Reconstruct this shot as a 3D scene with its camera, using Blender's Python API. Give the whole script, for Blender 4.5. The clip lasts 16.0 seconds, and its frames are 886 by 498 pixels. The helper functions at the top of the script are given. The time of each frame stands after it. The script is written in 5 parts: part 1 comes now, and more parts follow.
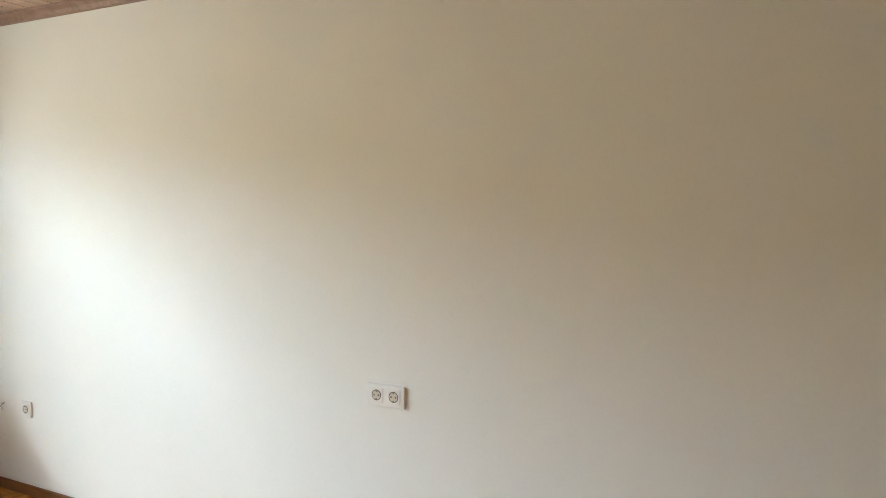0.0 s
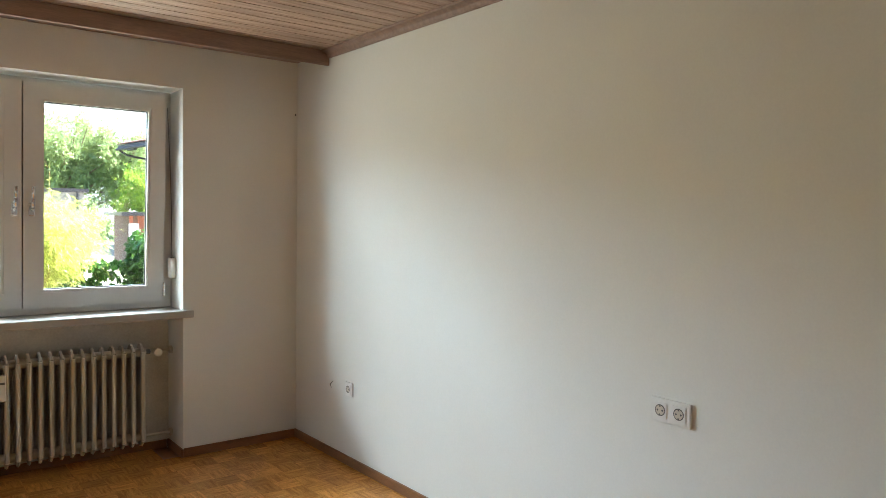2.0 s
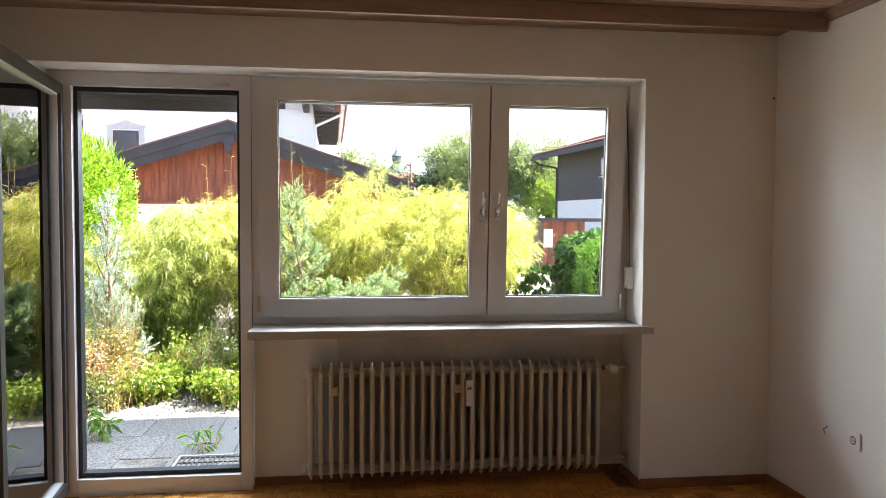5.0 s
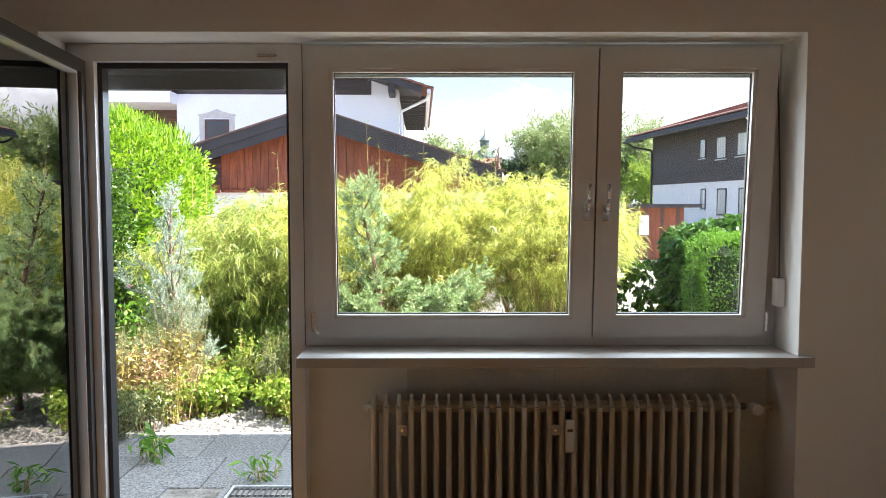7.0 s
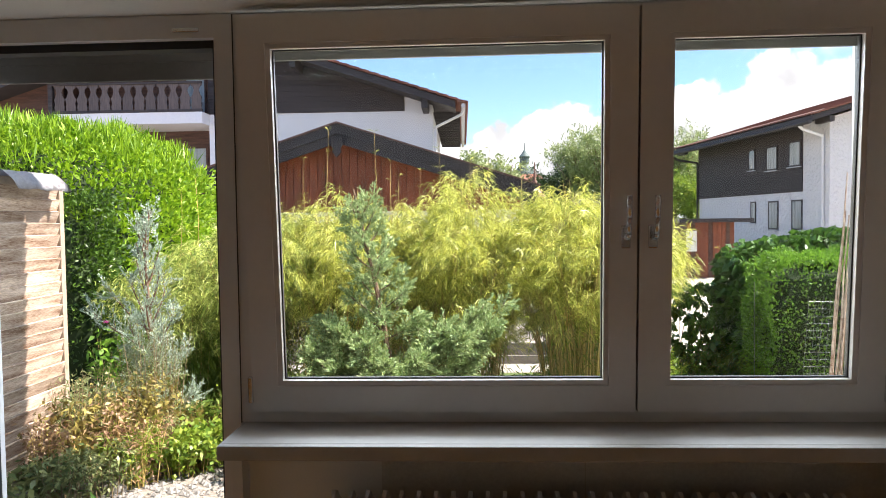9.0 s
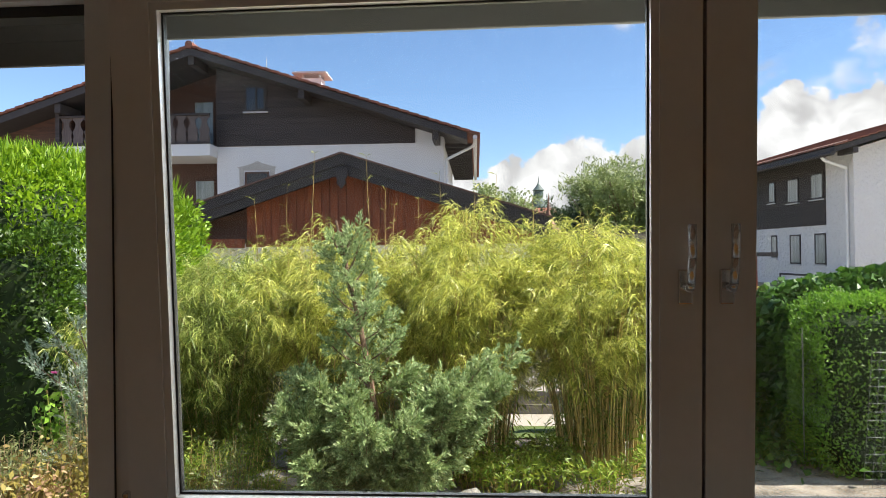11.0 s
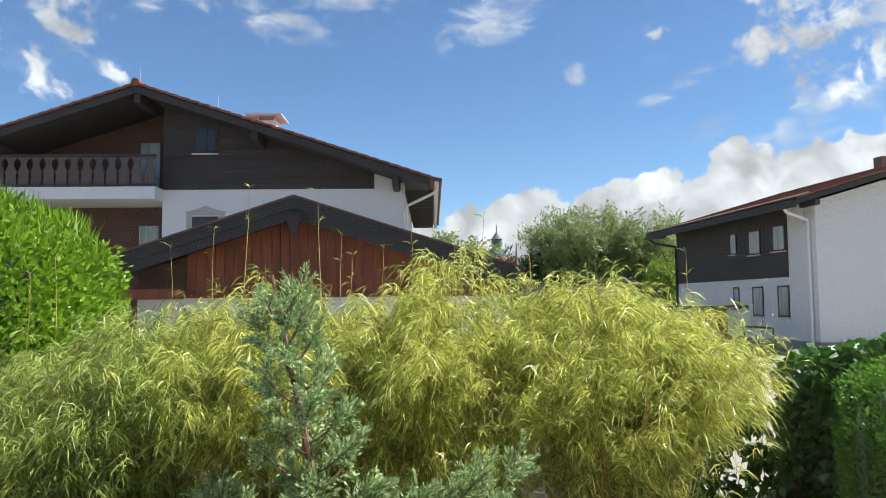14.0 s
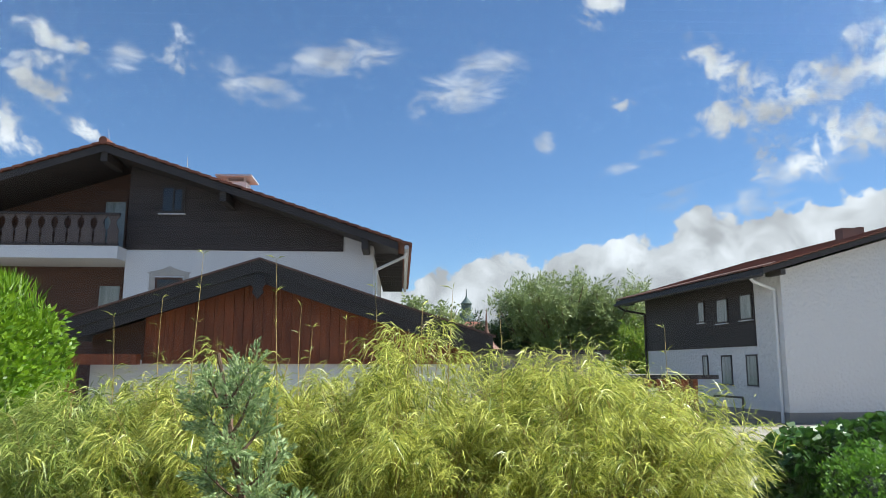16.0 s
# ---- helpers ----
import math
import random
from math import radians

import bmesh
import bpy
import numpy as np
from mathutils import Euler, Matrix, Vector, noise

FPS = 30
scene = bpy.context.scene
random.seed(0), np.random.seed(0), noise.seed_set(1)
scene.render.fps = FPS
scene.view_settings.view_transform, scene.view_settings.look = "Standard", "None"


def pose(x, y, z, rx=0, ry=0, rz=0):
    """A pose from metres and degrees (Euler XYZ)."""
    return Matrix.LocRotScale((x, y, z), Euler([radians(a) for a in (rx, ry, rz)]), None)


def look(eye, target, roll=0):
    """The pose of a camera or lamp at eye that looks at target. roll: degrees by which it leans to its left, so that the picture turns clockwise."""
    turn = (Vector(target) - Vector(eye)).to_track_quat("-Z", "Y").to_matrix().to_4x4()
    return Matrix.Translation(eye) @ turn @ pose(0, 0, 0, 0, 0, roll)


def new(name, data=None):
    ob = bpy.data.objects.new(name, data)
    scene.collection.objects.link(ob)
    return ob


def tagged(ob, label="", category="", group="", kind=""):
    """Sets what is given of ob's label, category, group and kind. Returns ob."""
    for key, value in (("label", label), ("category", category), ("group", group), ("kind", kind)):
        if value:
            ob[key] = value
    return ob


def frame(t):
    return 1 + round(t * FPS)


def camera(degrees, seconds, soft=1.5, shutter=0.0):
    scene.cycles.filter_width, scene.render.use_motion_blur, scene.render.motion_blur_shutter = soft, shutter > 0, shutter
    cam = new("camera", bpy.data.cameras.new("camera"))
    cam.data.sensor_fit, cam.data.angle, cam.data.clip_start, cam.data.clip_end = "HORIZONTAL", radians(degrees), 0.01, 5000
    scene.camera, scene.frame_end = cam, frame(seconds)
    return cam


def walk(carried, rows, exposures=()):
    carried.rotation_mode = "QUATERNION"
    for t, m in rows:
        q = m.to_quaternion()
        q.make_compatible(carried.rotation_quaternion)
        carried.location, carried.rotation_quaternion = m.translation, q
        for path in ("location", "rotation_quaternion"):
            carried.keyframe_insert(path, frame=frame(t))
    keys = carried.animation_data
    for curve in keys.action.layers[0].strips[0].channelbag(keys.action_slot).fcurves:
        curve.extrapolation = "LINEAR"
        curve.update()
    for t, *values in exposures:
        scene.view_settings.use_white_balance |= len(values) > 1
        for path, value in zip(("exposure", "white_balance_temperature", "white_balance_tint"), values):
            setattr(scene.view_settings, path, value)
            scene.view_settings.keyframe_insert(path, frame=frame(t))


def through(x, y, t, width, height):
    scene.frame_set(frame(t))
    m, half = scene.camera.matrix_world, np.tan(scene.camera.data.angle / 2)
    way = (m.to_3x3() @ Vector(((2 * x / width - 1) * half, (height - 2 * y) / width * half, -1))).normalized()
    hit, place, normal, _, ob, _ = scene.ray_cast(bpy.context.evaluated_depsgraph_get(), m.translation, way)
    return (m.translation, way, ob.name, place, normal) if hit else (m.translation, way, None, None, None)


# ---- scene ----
# ---------------------------------------------------------------- camera
cam = camera(62.73, 16.0, soft=0.8)
# seconds, x, y, z, pitch, roll, yaw
PATH = [
    (0.0, -0.034, 0.005, 1.484, -3.16, -0.48, -62.48),
    (0.5, 0.000, 0.000, 1.500, -3.22, -0.47, -56.35),
    (1.0, 0.021, 0.006, 1.497, -3.22, -0.48, -50.83),
    (1.5, 0.028, 0.024, 1.472, -2.84, -0.75, -45.17),
    (2.0, 0.094, -0.047, 1.445, -2.46, -0.83, -37.83),
    (2.5, 0.082, -0.037, 1.441, -2.36, -0.98, -31.19),
    (3.0, -0.018, 0.025, 1.445, -2.50, -0.82, -26.00),
    (3.5, -0.080, 0.129, 1.442, -2.58, -0.70, -20.68),
    (4.0, -0.104, 0.284, 1.434, -2.31, -0.43, -15.47),
    (4.5, -0.089, 0.416, 1.431, -2.36, -0.28, -10.71),
    (5.0, -0.024, 0.582, 1.438, -2.38, -0.29, -7.17),
    (7.5, 0.076, 1.540, 1.502, -3.70, 0.19, 0.51),
    (8.0, 0.126, 1.756, 1.496, -3.48, 0.38, 1.19),
    (8.5, 0.158, 1.988, 1.508, -2.95, 0.55, 1.97),
    (9.0, 0.234, 2.203, 1.513, -2.19, 0.81, 3.02),
    (9.5, 0.316, 2.385, 1.518, -1.22, 0.97, 4.11),
    (12.0, 0.207, 3.373, 1.552, 1.02, 0.47, 3.88),
    (12.5, 0.134, 3.595, 1.571, 1.39, 0.48, 3.18),
    (13.0, 0.086, 3.755, 1.574, 2.09, 0.64, 2.40),
    (13.5, 0.099, 3.936, 1.601, 3.07, 0.68, 1.55),
    (14.0, 0.122, 4.080, 1.615, 4.25, 0.47, 0.70),
    (14.5, 0.107, 4.205, 1.630, 5.46, 0.22, -0.04),
    (15.0, 0.097, 4.293, 1.643, 6.83, -0.02, -0.81),
    (15.5, 0.124, 4.297, 1.656, 8.06, -0.06, -1.33),
    (16.0, 0.137, 4.309, 1.687, 9.23, -0.08, -1.73),
]

# seconds, stops, kelvin, tint
EXPOSURE = [(0.0, 4.08, 6150, 7), (1.5, 3.72, 6000, 5), (3.5, 3.12, 6250, 11), (5.0, 2.78, 6500, 18), (7.5, 2.25, 6350, 15), (8.5, 1.82, 6550, 17), (9.0, 1.72, 6700, 18), (9.5, 1.58, 6850, 19), (10.7, 1.28, 6800, 15), (12.0, 1.05, 6700, 13), (14.0, 0.92, 6400, 11), (16.0, 0.75, 6150, 10)]
walk(cam, [(t, pose(x, y, z, 90 + pitch, roll, yaw)) for t, x, y, z, pitch, roll, yaw in PATH], EXPOSURE)

# ---------------------------------------------------------------- sky and sun
SUN_EL, SUN_AZ = radians(52), radians(3)          # azimuth counted from +x towards +y
world = bpy.data.worlds.new("sky")
scene.world = world
world.use_nodes = True
wn, wl = world.node_tree.nodes, world.node_tree.links
wn.clear()
w_out = wn.new("ShaderNodeOutputWorld")
w_bg = wn.new("ShaderNodeBackground")
sky = wn.new("ShaderNodeTexSky")
sky.sky_type = "NISHITA"
sky.sun_disc = False
sky.sun_elevation = SUN_EL
sky.sun_rotation = math.pi / 2 - SUN_AZ
sky.altitude = 1200
sky.air_density, sky.dust_density, sky.ozone_density = 1.0, 0.05, 4.5
w_bg.inputs["Strength"].default_value = 0.075


def wmath(op, a, b=None, c=None):
    m = wn.new("ShaderNodeMath")
    m.operation = op
    for k, v in enumerate((a, b, c)):
        if v is None:
            continue
        if isinstance(v, (int, float)):
            m.inputs[k].default_value = v
        else:
            wl.new(v, m.inputs[k])
    return m.outputs[0]


def wsmooth(value, lo, hi):
    m = wn.new("ShaderNodeMapRange")
    m.interpolation_type = "SMOOTHSTEP"
    m.inputs["From Min"].default_value, m.inputs["From Max"].default_value = lo, hi
    wl.new(value, m.inputs["Value"])
    return m.outputs[0]


def wnoise(vector, scale, detail, rough=0.55, distort=0.0):
    m = wn.new("ShaderNodeTexNoise")
    m.inputs["Scale"].default_value, m.inputs["Detail"].default_value, m.inputs["Roughness"].default_value, m.inputs["Distortion"].default_value = scale, detail, rough, distort
    wl.new(vector, m.inputs["Vector"])
    return m.outputs["Fac"]


# clouds: a cumulus bank low over the horizon, and loose fair-weather puffs and wisps above
w_tc = wn.new("ShaderNodeTexCoord")
w_sep = wn.new("ShaderNodeSeparateXYZ")
wl.new(w_tc.outputs["Generated"], w_sep.inputs[0])
dx, dy, dz = w_sep.outputs
lift = wmath("ADD", wmath("MAXIMUM", dz, 0.0), 0.12)
w_flat = wn.new("ShaderNodeCombineXYZ")
wl.new(wmath("DIVIDE", dx, lift), w_flat.inputs[0])
wl.new(wmath("DIVIDE", dy, lift), w_flat.inputs[1])
# loose clouds by azimuth from +y, elevation, half width, half height and tilt, in degrees
PUFFS = [(-28.0, 22.5, 2.2, 0.8, -12), (-27.6, 20.6, 2.6, 0.8, -6), (-28.6, 19.2, 2.2, 0.8, -25), (-30.2, 15.7, 2.1, 1.4, -30), (-26.4, 17.1, 2.1, 0.6, -28), (-19.0, 22.9, 1.9, 1.5, -40),
         (14.7, 27.0, 1.8, 1.2, 0), (16.0, 20.0, 0.9, 0.6, -10), (25.4, 20.5, 4.0, 1.6, -40), (23.7, 18.0, 1.5, 1.3, -10), (32.1, 20.0, 4.9, 1.5, 10), (34.2, 21.8, 2.2, 1.2, 0), (31.4, 15.9, 5.3, 1.9, -6), (28.9, 14.1, 2.7, 1.2, 0)]
WISPS = [(-13.4, 21.3, 3.6, 1.6, -12), (-7.8, 23.4, 4.7, 1.4, 12), (3.9, 22.0, 4.2, 1.9, 25), (17.7, 16.0, 4.2, 0.6, 22), (26.8, 12.7, 5.8, 1.4, 24), (19.8, 12.5, 2.2, 0.8, 22), (-23.6, 21.6, 1.1, 1.5, -60), (9.9, 17.4, 0.9, 0.8, -40)]


def wdot(axis):
    m = wn.new("ShaderNodeVectorMath")
    m.operation = "DOT_PRODUCT"
    wl.new(w_tc.outputs["Generated"], m.inputs[0])
    m.inputs[1].default_value = axis
    return m.outputs["Value"]


def cloud_field(rows):
    """Highest in the middle of each cloud, zero at its edge."""
    best = None
    for az, el, half_w, half_h, tilt in rows:
        a, e, k = radians(az), radians(el), radians(tilt)
        flat = Vector((math.cos(a), -math.sin(a), 0))
        rise = Vector((-math.sin(a) * math.sin(e), -math.cos(a) * math.sin(e), math.cos(e)))
        u = wdot((flat * math.cos(k) + rise * math.sin(k)) / radians(half_w * 1.12))
        v = wdot((rise * math.cos(k) - flat * math.sin(k)) / radians(half_h * 1.12))
        near = wmath("SUBTRACT", 1.0, wmath("ADD", wmath("MULTIPLY", u, u), wmath("MULTIPLY", v, v)))
        best = near if best is None else wmath("MAXIMUM", best, near)
    return wmath("MAXIMUM", best, -2.0)


billow = wmath("ADD", wnoise(w_tc.outputs["Generated"], 30.0, 10, 0.6, 0.4), -0.5)
streak_map = wn.new("ShaderNodeMapping")
streak_map.inputs["Scale"].default_value, streak_map.inputs["Rotation"].default_value = (1.0, 1.0, 2.6), (0, radians(20), 0)
wl.new(w_tc.outputs["Generated"], streak_map.inputs["Vector"])
streak = wmath("ADD", wnoise(streak_map.outputs[0], 17.0, 9, 0.62, 0.6), -0.5)
front = wsmooth(dy, 0.0, 0.2)
puff = wsmooth(wmath("MULTIPLY_ADD", billow, 6.5, cloud_field(PUFFS)), 0.0, 1.5)
wisp = wmath("MULTIPLY", wsmooth(wmath("MULTIPLY_ADD", streak, 5.5, cloud_field(WISPS)), 0.0, 2.0), 0.72)
around = wmath("MULTIPLY", wsmooth(wnoise(w_flat.outputs[0], 1.15, 9, 0.6, 0.3), 0.56, 0.68), wmath("SUBTRACT", 1.0, wsmooth(dy, 0.55, 0.8)))
puff = wmath("MAXIMUM", wmath("MULTIPLY", puff, front), around)
wisp = wmath("MULTIPLY", wisp, front)
bank_edge = wmath("MULTIPLY_ADD", wmath("MAXIMUM", dx, -0.25), 0.13, 0.132)
bank_noise = wnoise(w_tc.outputs["Generated"], 15.0, 11, 0.56)
bank = wsmooth(wmath("SUBTRACT", wmath("MULTIPLY_ADD", bank_noise, 0.15, wmath("ADD", bank_edge, -0.075)), dz), -0.002, 0.007)
cover = wmath("MINIMUM", wmath("MAXIMUM", wmath("MAXIMUM", puff, wisp), bank), 1.0)
shade = wmath("MAXIMUM", 4.4, wmath("MULTIPLY_ADD", wnoise(w_tc.outputs["Generated"], 17.0, 11, 0.58, 0.4), 14.0, -0.6))
w_cloud = wn.new("ShaderNodeCombineColor")
wl.new(shade, w_cloud.inputs[0])
wl.new(wmath("MULTIPLY", shade, 1.015), w_cloud.inputs[1])
wl.new(wmath("MULTIPLY", shade, 1.05), w_cloud.inputs[2])
w_mix = wn.new("ShaderNodeMix")
w_mix.data_type = "RGBA"
wl.new(cover, w_mix.inputs[0])
w_hue = wn.new("ShaderNodeHueSaturation")
w_hue.inputs["Saturation"].default_value, w_hue.inputs["Value"].default_value = 1.04, 1.3
wl.new(sky.outputs[0], w_hue.inputs["Color"])
wl.new(w_hue.outputs[0], w_mix.inputs[6])
wl.new(w_cloud.outputs[0], w_mix.inputs[7])
wl.new(w_mix.outputs[2], w_bg.inputs["Color"])
wl.new(w_bg.outputs[0], w_out.inputs["Surface"])
sun = new("sun", bpy.data.lights.new("sun", "SUN"))
sun.data.energy, sun.data.angle, sun.data.color = 5.0, radians(0.53), (1.0, 0.95, 0.87)
sun_way = Vector((math.cos(SUN_EL) * math.cos(SUN_AZ), math.cos(SUN_EL) * math.sin(SUN_AZ), math.sin(SUN_EL)))
sun.matrix_world = look(sun_way * 60, (0, 0, 0))


# added room-brightening lamps: open sky slanting under the balcony, sunlit garden through the window
sky_lamp = new("added_sky_lamp", bpy.data.lights.new("added_sky_lamp", "AREA"))
sky_lamp.data.shape, sky_lamp.data.size, sky_lamp.data.size_y, sky_lamp.data.energy, sky_lamp.data.color = "RECTANGLE", 4.4, 0.5, 44.0, (0.72, 0.88, 1.0)
sky_lamp.matrix_world = look((0.1, 5.95, 2.5), (0.1, 4.95, 2.25))
garden_lamp = new("added_garden_lamp", bpy.data.lights.new("added_garden_lamp", "AREA"))
garden_lamp.data.shape, garden_lamp.data.size, garden_lamp.data.size_y, garden_lamp.data.energy, garden_lamp.data.color = "RECTANGLE", 1.8, 1.0, 4.4, (1.0, 0.93, 0.72)
garden_lamp.matrix_world = look((0.48, 4.72, 1.5), (0.48, 3.72, 1.9))

# ---------------------------------------------------------------- helpers
def box(bm, x0, y0, z0, x1, y1, z1):
    m = Matrix.Translation(((x0 + x1) / 2, (y0 + y1) / 2, (z0 + z1) / 2)) @ Matrix.Diagonal((abs(x1 - x0), abs(y1 - y0), abs(z1 - z0), 1))
    return bmesh.ops.create_cube(bm, size=1, matrix=m)["verts"]


def boxes(*rows):
    bm = bmesh.new()
    for r in rows:
        box(bm, *r)
    return bm


def rounded(bm, width=0.003, segments=2):
    bmesh.ops.bevel(bm, geom=list(bm.edges), offset=width, segments=segments, profile=0.5, affect="EDGES", clamp_overlap=True)
    return bm


def tube(bm, a, b, r0, r1=None, sides=8, caps=True):
    a, b = Vector(a), Vector(b)
    q = (b - a).to_track_quat("Z", "Y").to_matrix().to_4x4()
    m = Matrix.Translation((a + b) / 2) @ q
    return bmesh.ops.create_cone(bm, cap_ends=caps, segments=sides, radius1=r0, radius2=r0 if r1 is None else r1, depth=(b - a).length, matrix=m)["verts"]


def prism(bm, outline, y0, y1):
    """Extrudes an outline of (x, z) corners from y0 to y1."""
    a = [bm.verts.new((x, y0, z)) for x, z in outline]
    b = [bm.verts.new((x, y1, z)) for x, z in outline]
    n = len(outline)
    bm.faces.new(a)
    bm.faces.new(b[::-1])
    for i in range(n):
        bm.faces.new((a[i], b[i], b[(i + 1) % n], a[(i + 1) % n]))
    bmesh.ops.recalc_face_normals(bm, faces=bm.faces)
    return bm


def prism_x(bm, outline, x0, x1):
    """Extrudes an outline of (y, z) corners from x0 to x1."""
    a = [bm.verts.new((x0, y, z)) for y, z in outline]
    b = [bm.verts.new((x1, y, z)) for y, z in outline]
    n = len(outline)
    bm.faces.new(a)
    bm.faces.new(b[::-1])
    for i in range(n):
        bm.faces.new((a[i], b[i], b[(i + 1) % n], a[(i + 1) % n]))
    bmesh.ops.recalc_face_normals(bm, faces=bm.faces)
    return bm


def mesh_of(name, bm, material, smooth=False):
    me = bpy.data.meshes.new(name)
    bm.to_mesh(me)
    bm.free()
    if smooth:
        me.shade_smooth()
    me.materials.append(material)
    return me


def part(name, bm, material, parent, label="", smooth=False):
    ob = new(name, mesh_of(name, bm, material, smooth))
    ob.parent = parent
    if label:
        ob["label"] = label
    return ob


def setting(name, bm, material, label, category, smooth=False):
    return tagged(new(name, mesh_of(name, bm, material, smooth)), label, category, kind="structure")


def thing(name, place, label, category, group="", kind=""):
    ob = new(name)
    ob.matrix_world = place
    ob.empty_display_size = 0.1
    return tagged(ob, label, category, group, kind)


def raw(name, verts, faces, material, parent=None, smooth=False):
    me = bpy.data.meshes.new(name)
    me.from_pydata(verts, [], faces)
    if smooth:
        me.shade_smooth()
    me.materials.append(material)
    ob = new(name, me)
    ob.parent = parent
    return ob


# ---------------------------------------------------------------- materials
def material(name, base, rough=0.6, metal=0.0, vary=0.15, scale=6.0, stretch=(1, 1, 1), bump=0.1, fine=60.0, second=None, island=0.0, objects=0.0, detail=6.0, relief=0.01):
    """A surface with variation at two scales: broad patches and fine grain, and relief from both."""
    mt = bpy.data.materials.new(name)
    mt.use_nodes = True
    n, l = mt.node_tree.nodes, mt.node_tree.links
    b = n["Principled BSDF"]
    b.inputs["Roughness"].default_value = rough
    b.inputs["Metallic"].default_value = metal
    tc = n.new("ShaderNodeTexCoord")
    mp = n.new("ShaderNodeMapping")
    mp.inputs["Scale"].default_value = stretch
    l.new(tc.outputs["Object"], mp.inputs["Vector"])
    src = mp.outputs["Vector"]
    if objects or island:
        rnd = n.new("ShaderNodeObjectInfo").outputs["Random"] if objects else n.new("ShaderNodeNewGeometry").outputs["Random Per Island"]
        off = n.new("ShaderNodeVectorMath")
        off.operation = "MULTIPLY_ADD"
        cx = n.new("ShaderNodeCombineXYZ")
        for k in range(3):
            l.new(rnd, cx.inputs[k])
        off.inputs[1].default_value = (37, 23, 51)
        l.new(cx.outputs[0], off.inputs[0])
        l.new(src, off.inputs[2])
        src = off.outputs[0]
    big = n.new("ShaderNodeTexNoise")
    big.inputs["Scale"].default_value, big.inputs["Detail"].default_value = scale, detail
    sm = n.new("ShaderNodeTexNoise")
    sm.inputs["Scale"].default_value, sm.inputs["Detail"].default_value = fine, 4
    l.new(src, big.inputs["Vector"])
    l.new(src, sm.inputs["Vector"])
    mixf = n.new("ShaderNodeMath")
    mixf.operation = "MULTIPLY_ADD"
    mixf.inputs[1].default_value = 0.6
    l.new(big.outputs["Fac"], mixf.inputs[0])
    s2 = n.new("ShaderNodeMath")
    s2.operation = "MULTIPLY"
    s2.inputs[1].default_value = 0.4
    l.new(sm.outputs["Fac"], s2.inputs[0])
    l.new(s2.outputs[0], mixf.inputs[2])
    ramp = n.new("ShaderNodeValToRGB")
    lo = [c * (1 - vary) for c in base]
    hi = [min(1, c * (1 + vary)) for c in (second or base)]
    ramp.color_ramp.elements[0].position, ramp.color_ramp.elements[1].position = 0.36, 0.64
    ramp.color_ramp.elements[0].color, ramp.color_ramp.elements[1].color = (*lo, 1), (*hi, 1)
    l.new(mixf.outputs[0], ramp.inputs["Fac"])
    col = ramp.outputs["Color"]
    if objects or island:
        hs = n.new("ShaderNodeHueSaturation")
        mr = n.new("ShaderNodeMapRange")
        a = objects or island
        mr.inputs["To Min"].default_value, mr.inputs["To Max"].default_value = 1 - a, 1 + a
        l.new(rnd, mr.inputs["Value"])
        l.new(mr.outputs[0], hs.inputs["Value"])
        l.new(col, hs.inputs["Color"])
        col = hs.outputs["Color"]
    l.new(col, b.inputs["Base Color"])
    if bump:
        bp = n.new("ShaderNodeBump")
        bp.inputs["Strength"].default_value = bump
        bp.inputs["Distance"].default_value = relief
        l.new(mixf.outputs[0], bp.inputs["Height"])
        l.new(bp.outputs[0], b.inputs["Normal"])
    return mt


def leaf_material(name, dark, light, through=0.35, rough=0.45):
    """Leaves that vary one by one and let some light through."""
    mt = bpy.data.materials.new(name)
    mt.use_nodes = True
    n, l = mt.node_tree.nodes, mt.node_tree.links
    b = n["Principled BSDF"]
    b.inputs["Roughness"].default_value = rough
    geo = n.new("ShaderNodeNewGeometry")
    ramp = n.new("ShaderNodeValToRGB")
    ramp.color_ramp.elements[0].color, ramp.color_ramp.elements[1].color = (*dark, 1), (*light, 1)
    l.new(geo.outputs["Random Per Island"], ramp.inputs["Fac"])
    l.new(ramp.outputs["Color"], b.inputs["Base Color"])
    tr = n.new("ShaderNodeBsdfTranslucent")
    l.new(ramp.outputs["Color"], tr.inputs["Color"])
    mix = n.new("ShaderNodeMixShader")
    mix.inputs["Fac"].default_value = through
    l.new(b.outputs[0], mix.inputs[1])
    l.new(tr.outputs[0], mix.inputs[2])
    l.new(mix.outputs[0], n["Material Output"].inputs["Surface"])
    return mt


def glass_material(name, ior=1.5):
    """Clear window glass: lets light straight through, and mirrors by its angle."""
    mt = bpy.data.materials.new(name)
    mt.use_nodes = True
    n, l = mt.node_tree.nodes, mt.node_tree.links
    n.remove(n["Principled BSDF"])
    fr = n.new("ShaderNodeFresnel")
    fr.inputs["IOR"].default_value = ior
    gl = n.new("ShaderNodeBsdfGlossy")
    gl.inputs["Roughness"].default_value = 0.0
    tr = n.new("ShaderNodeBsdfTransparent")
    tr.inputs["Color"].default_value = (0.93, 0.95, 0.94, 1)
    mix = n.new("ShaderNodeMixShader")
    l.new(fr.outputs[0], mix.inputs[0])
    l.new(tr.outputs[0], mix.inputs[1])
    l.new(gl.outputs[0], mix.inputs[2])
    l.new(mix.outputs[0], n["Material Output"].inputs["Surface"])
    return mt


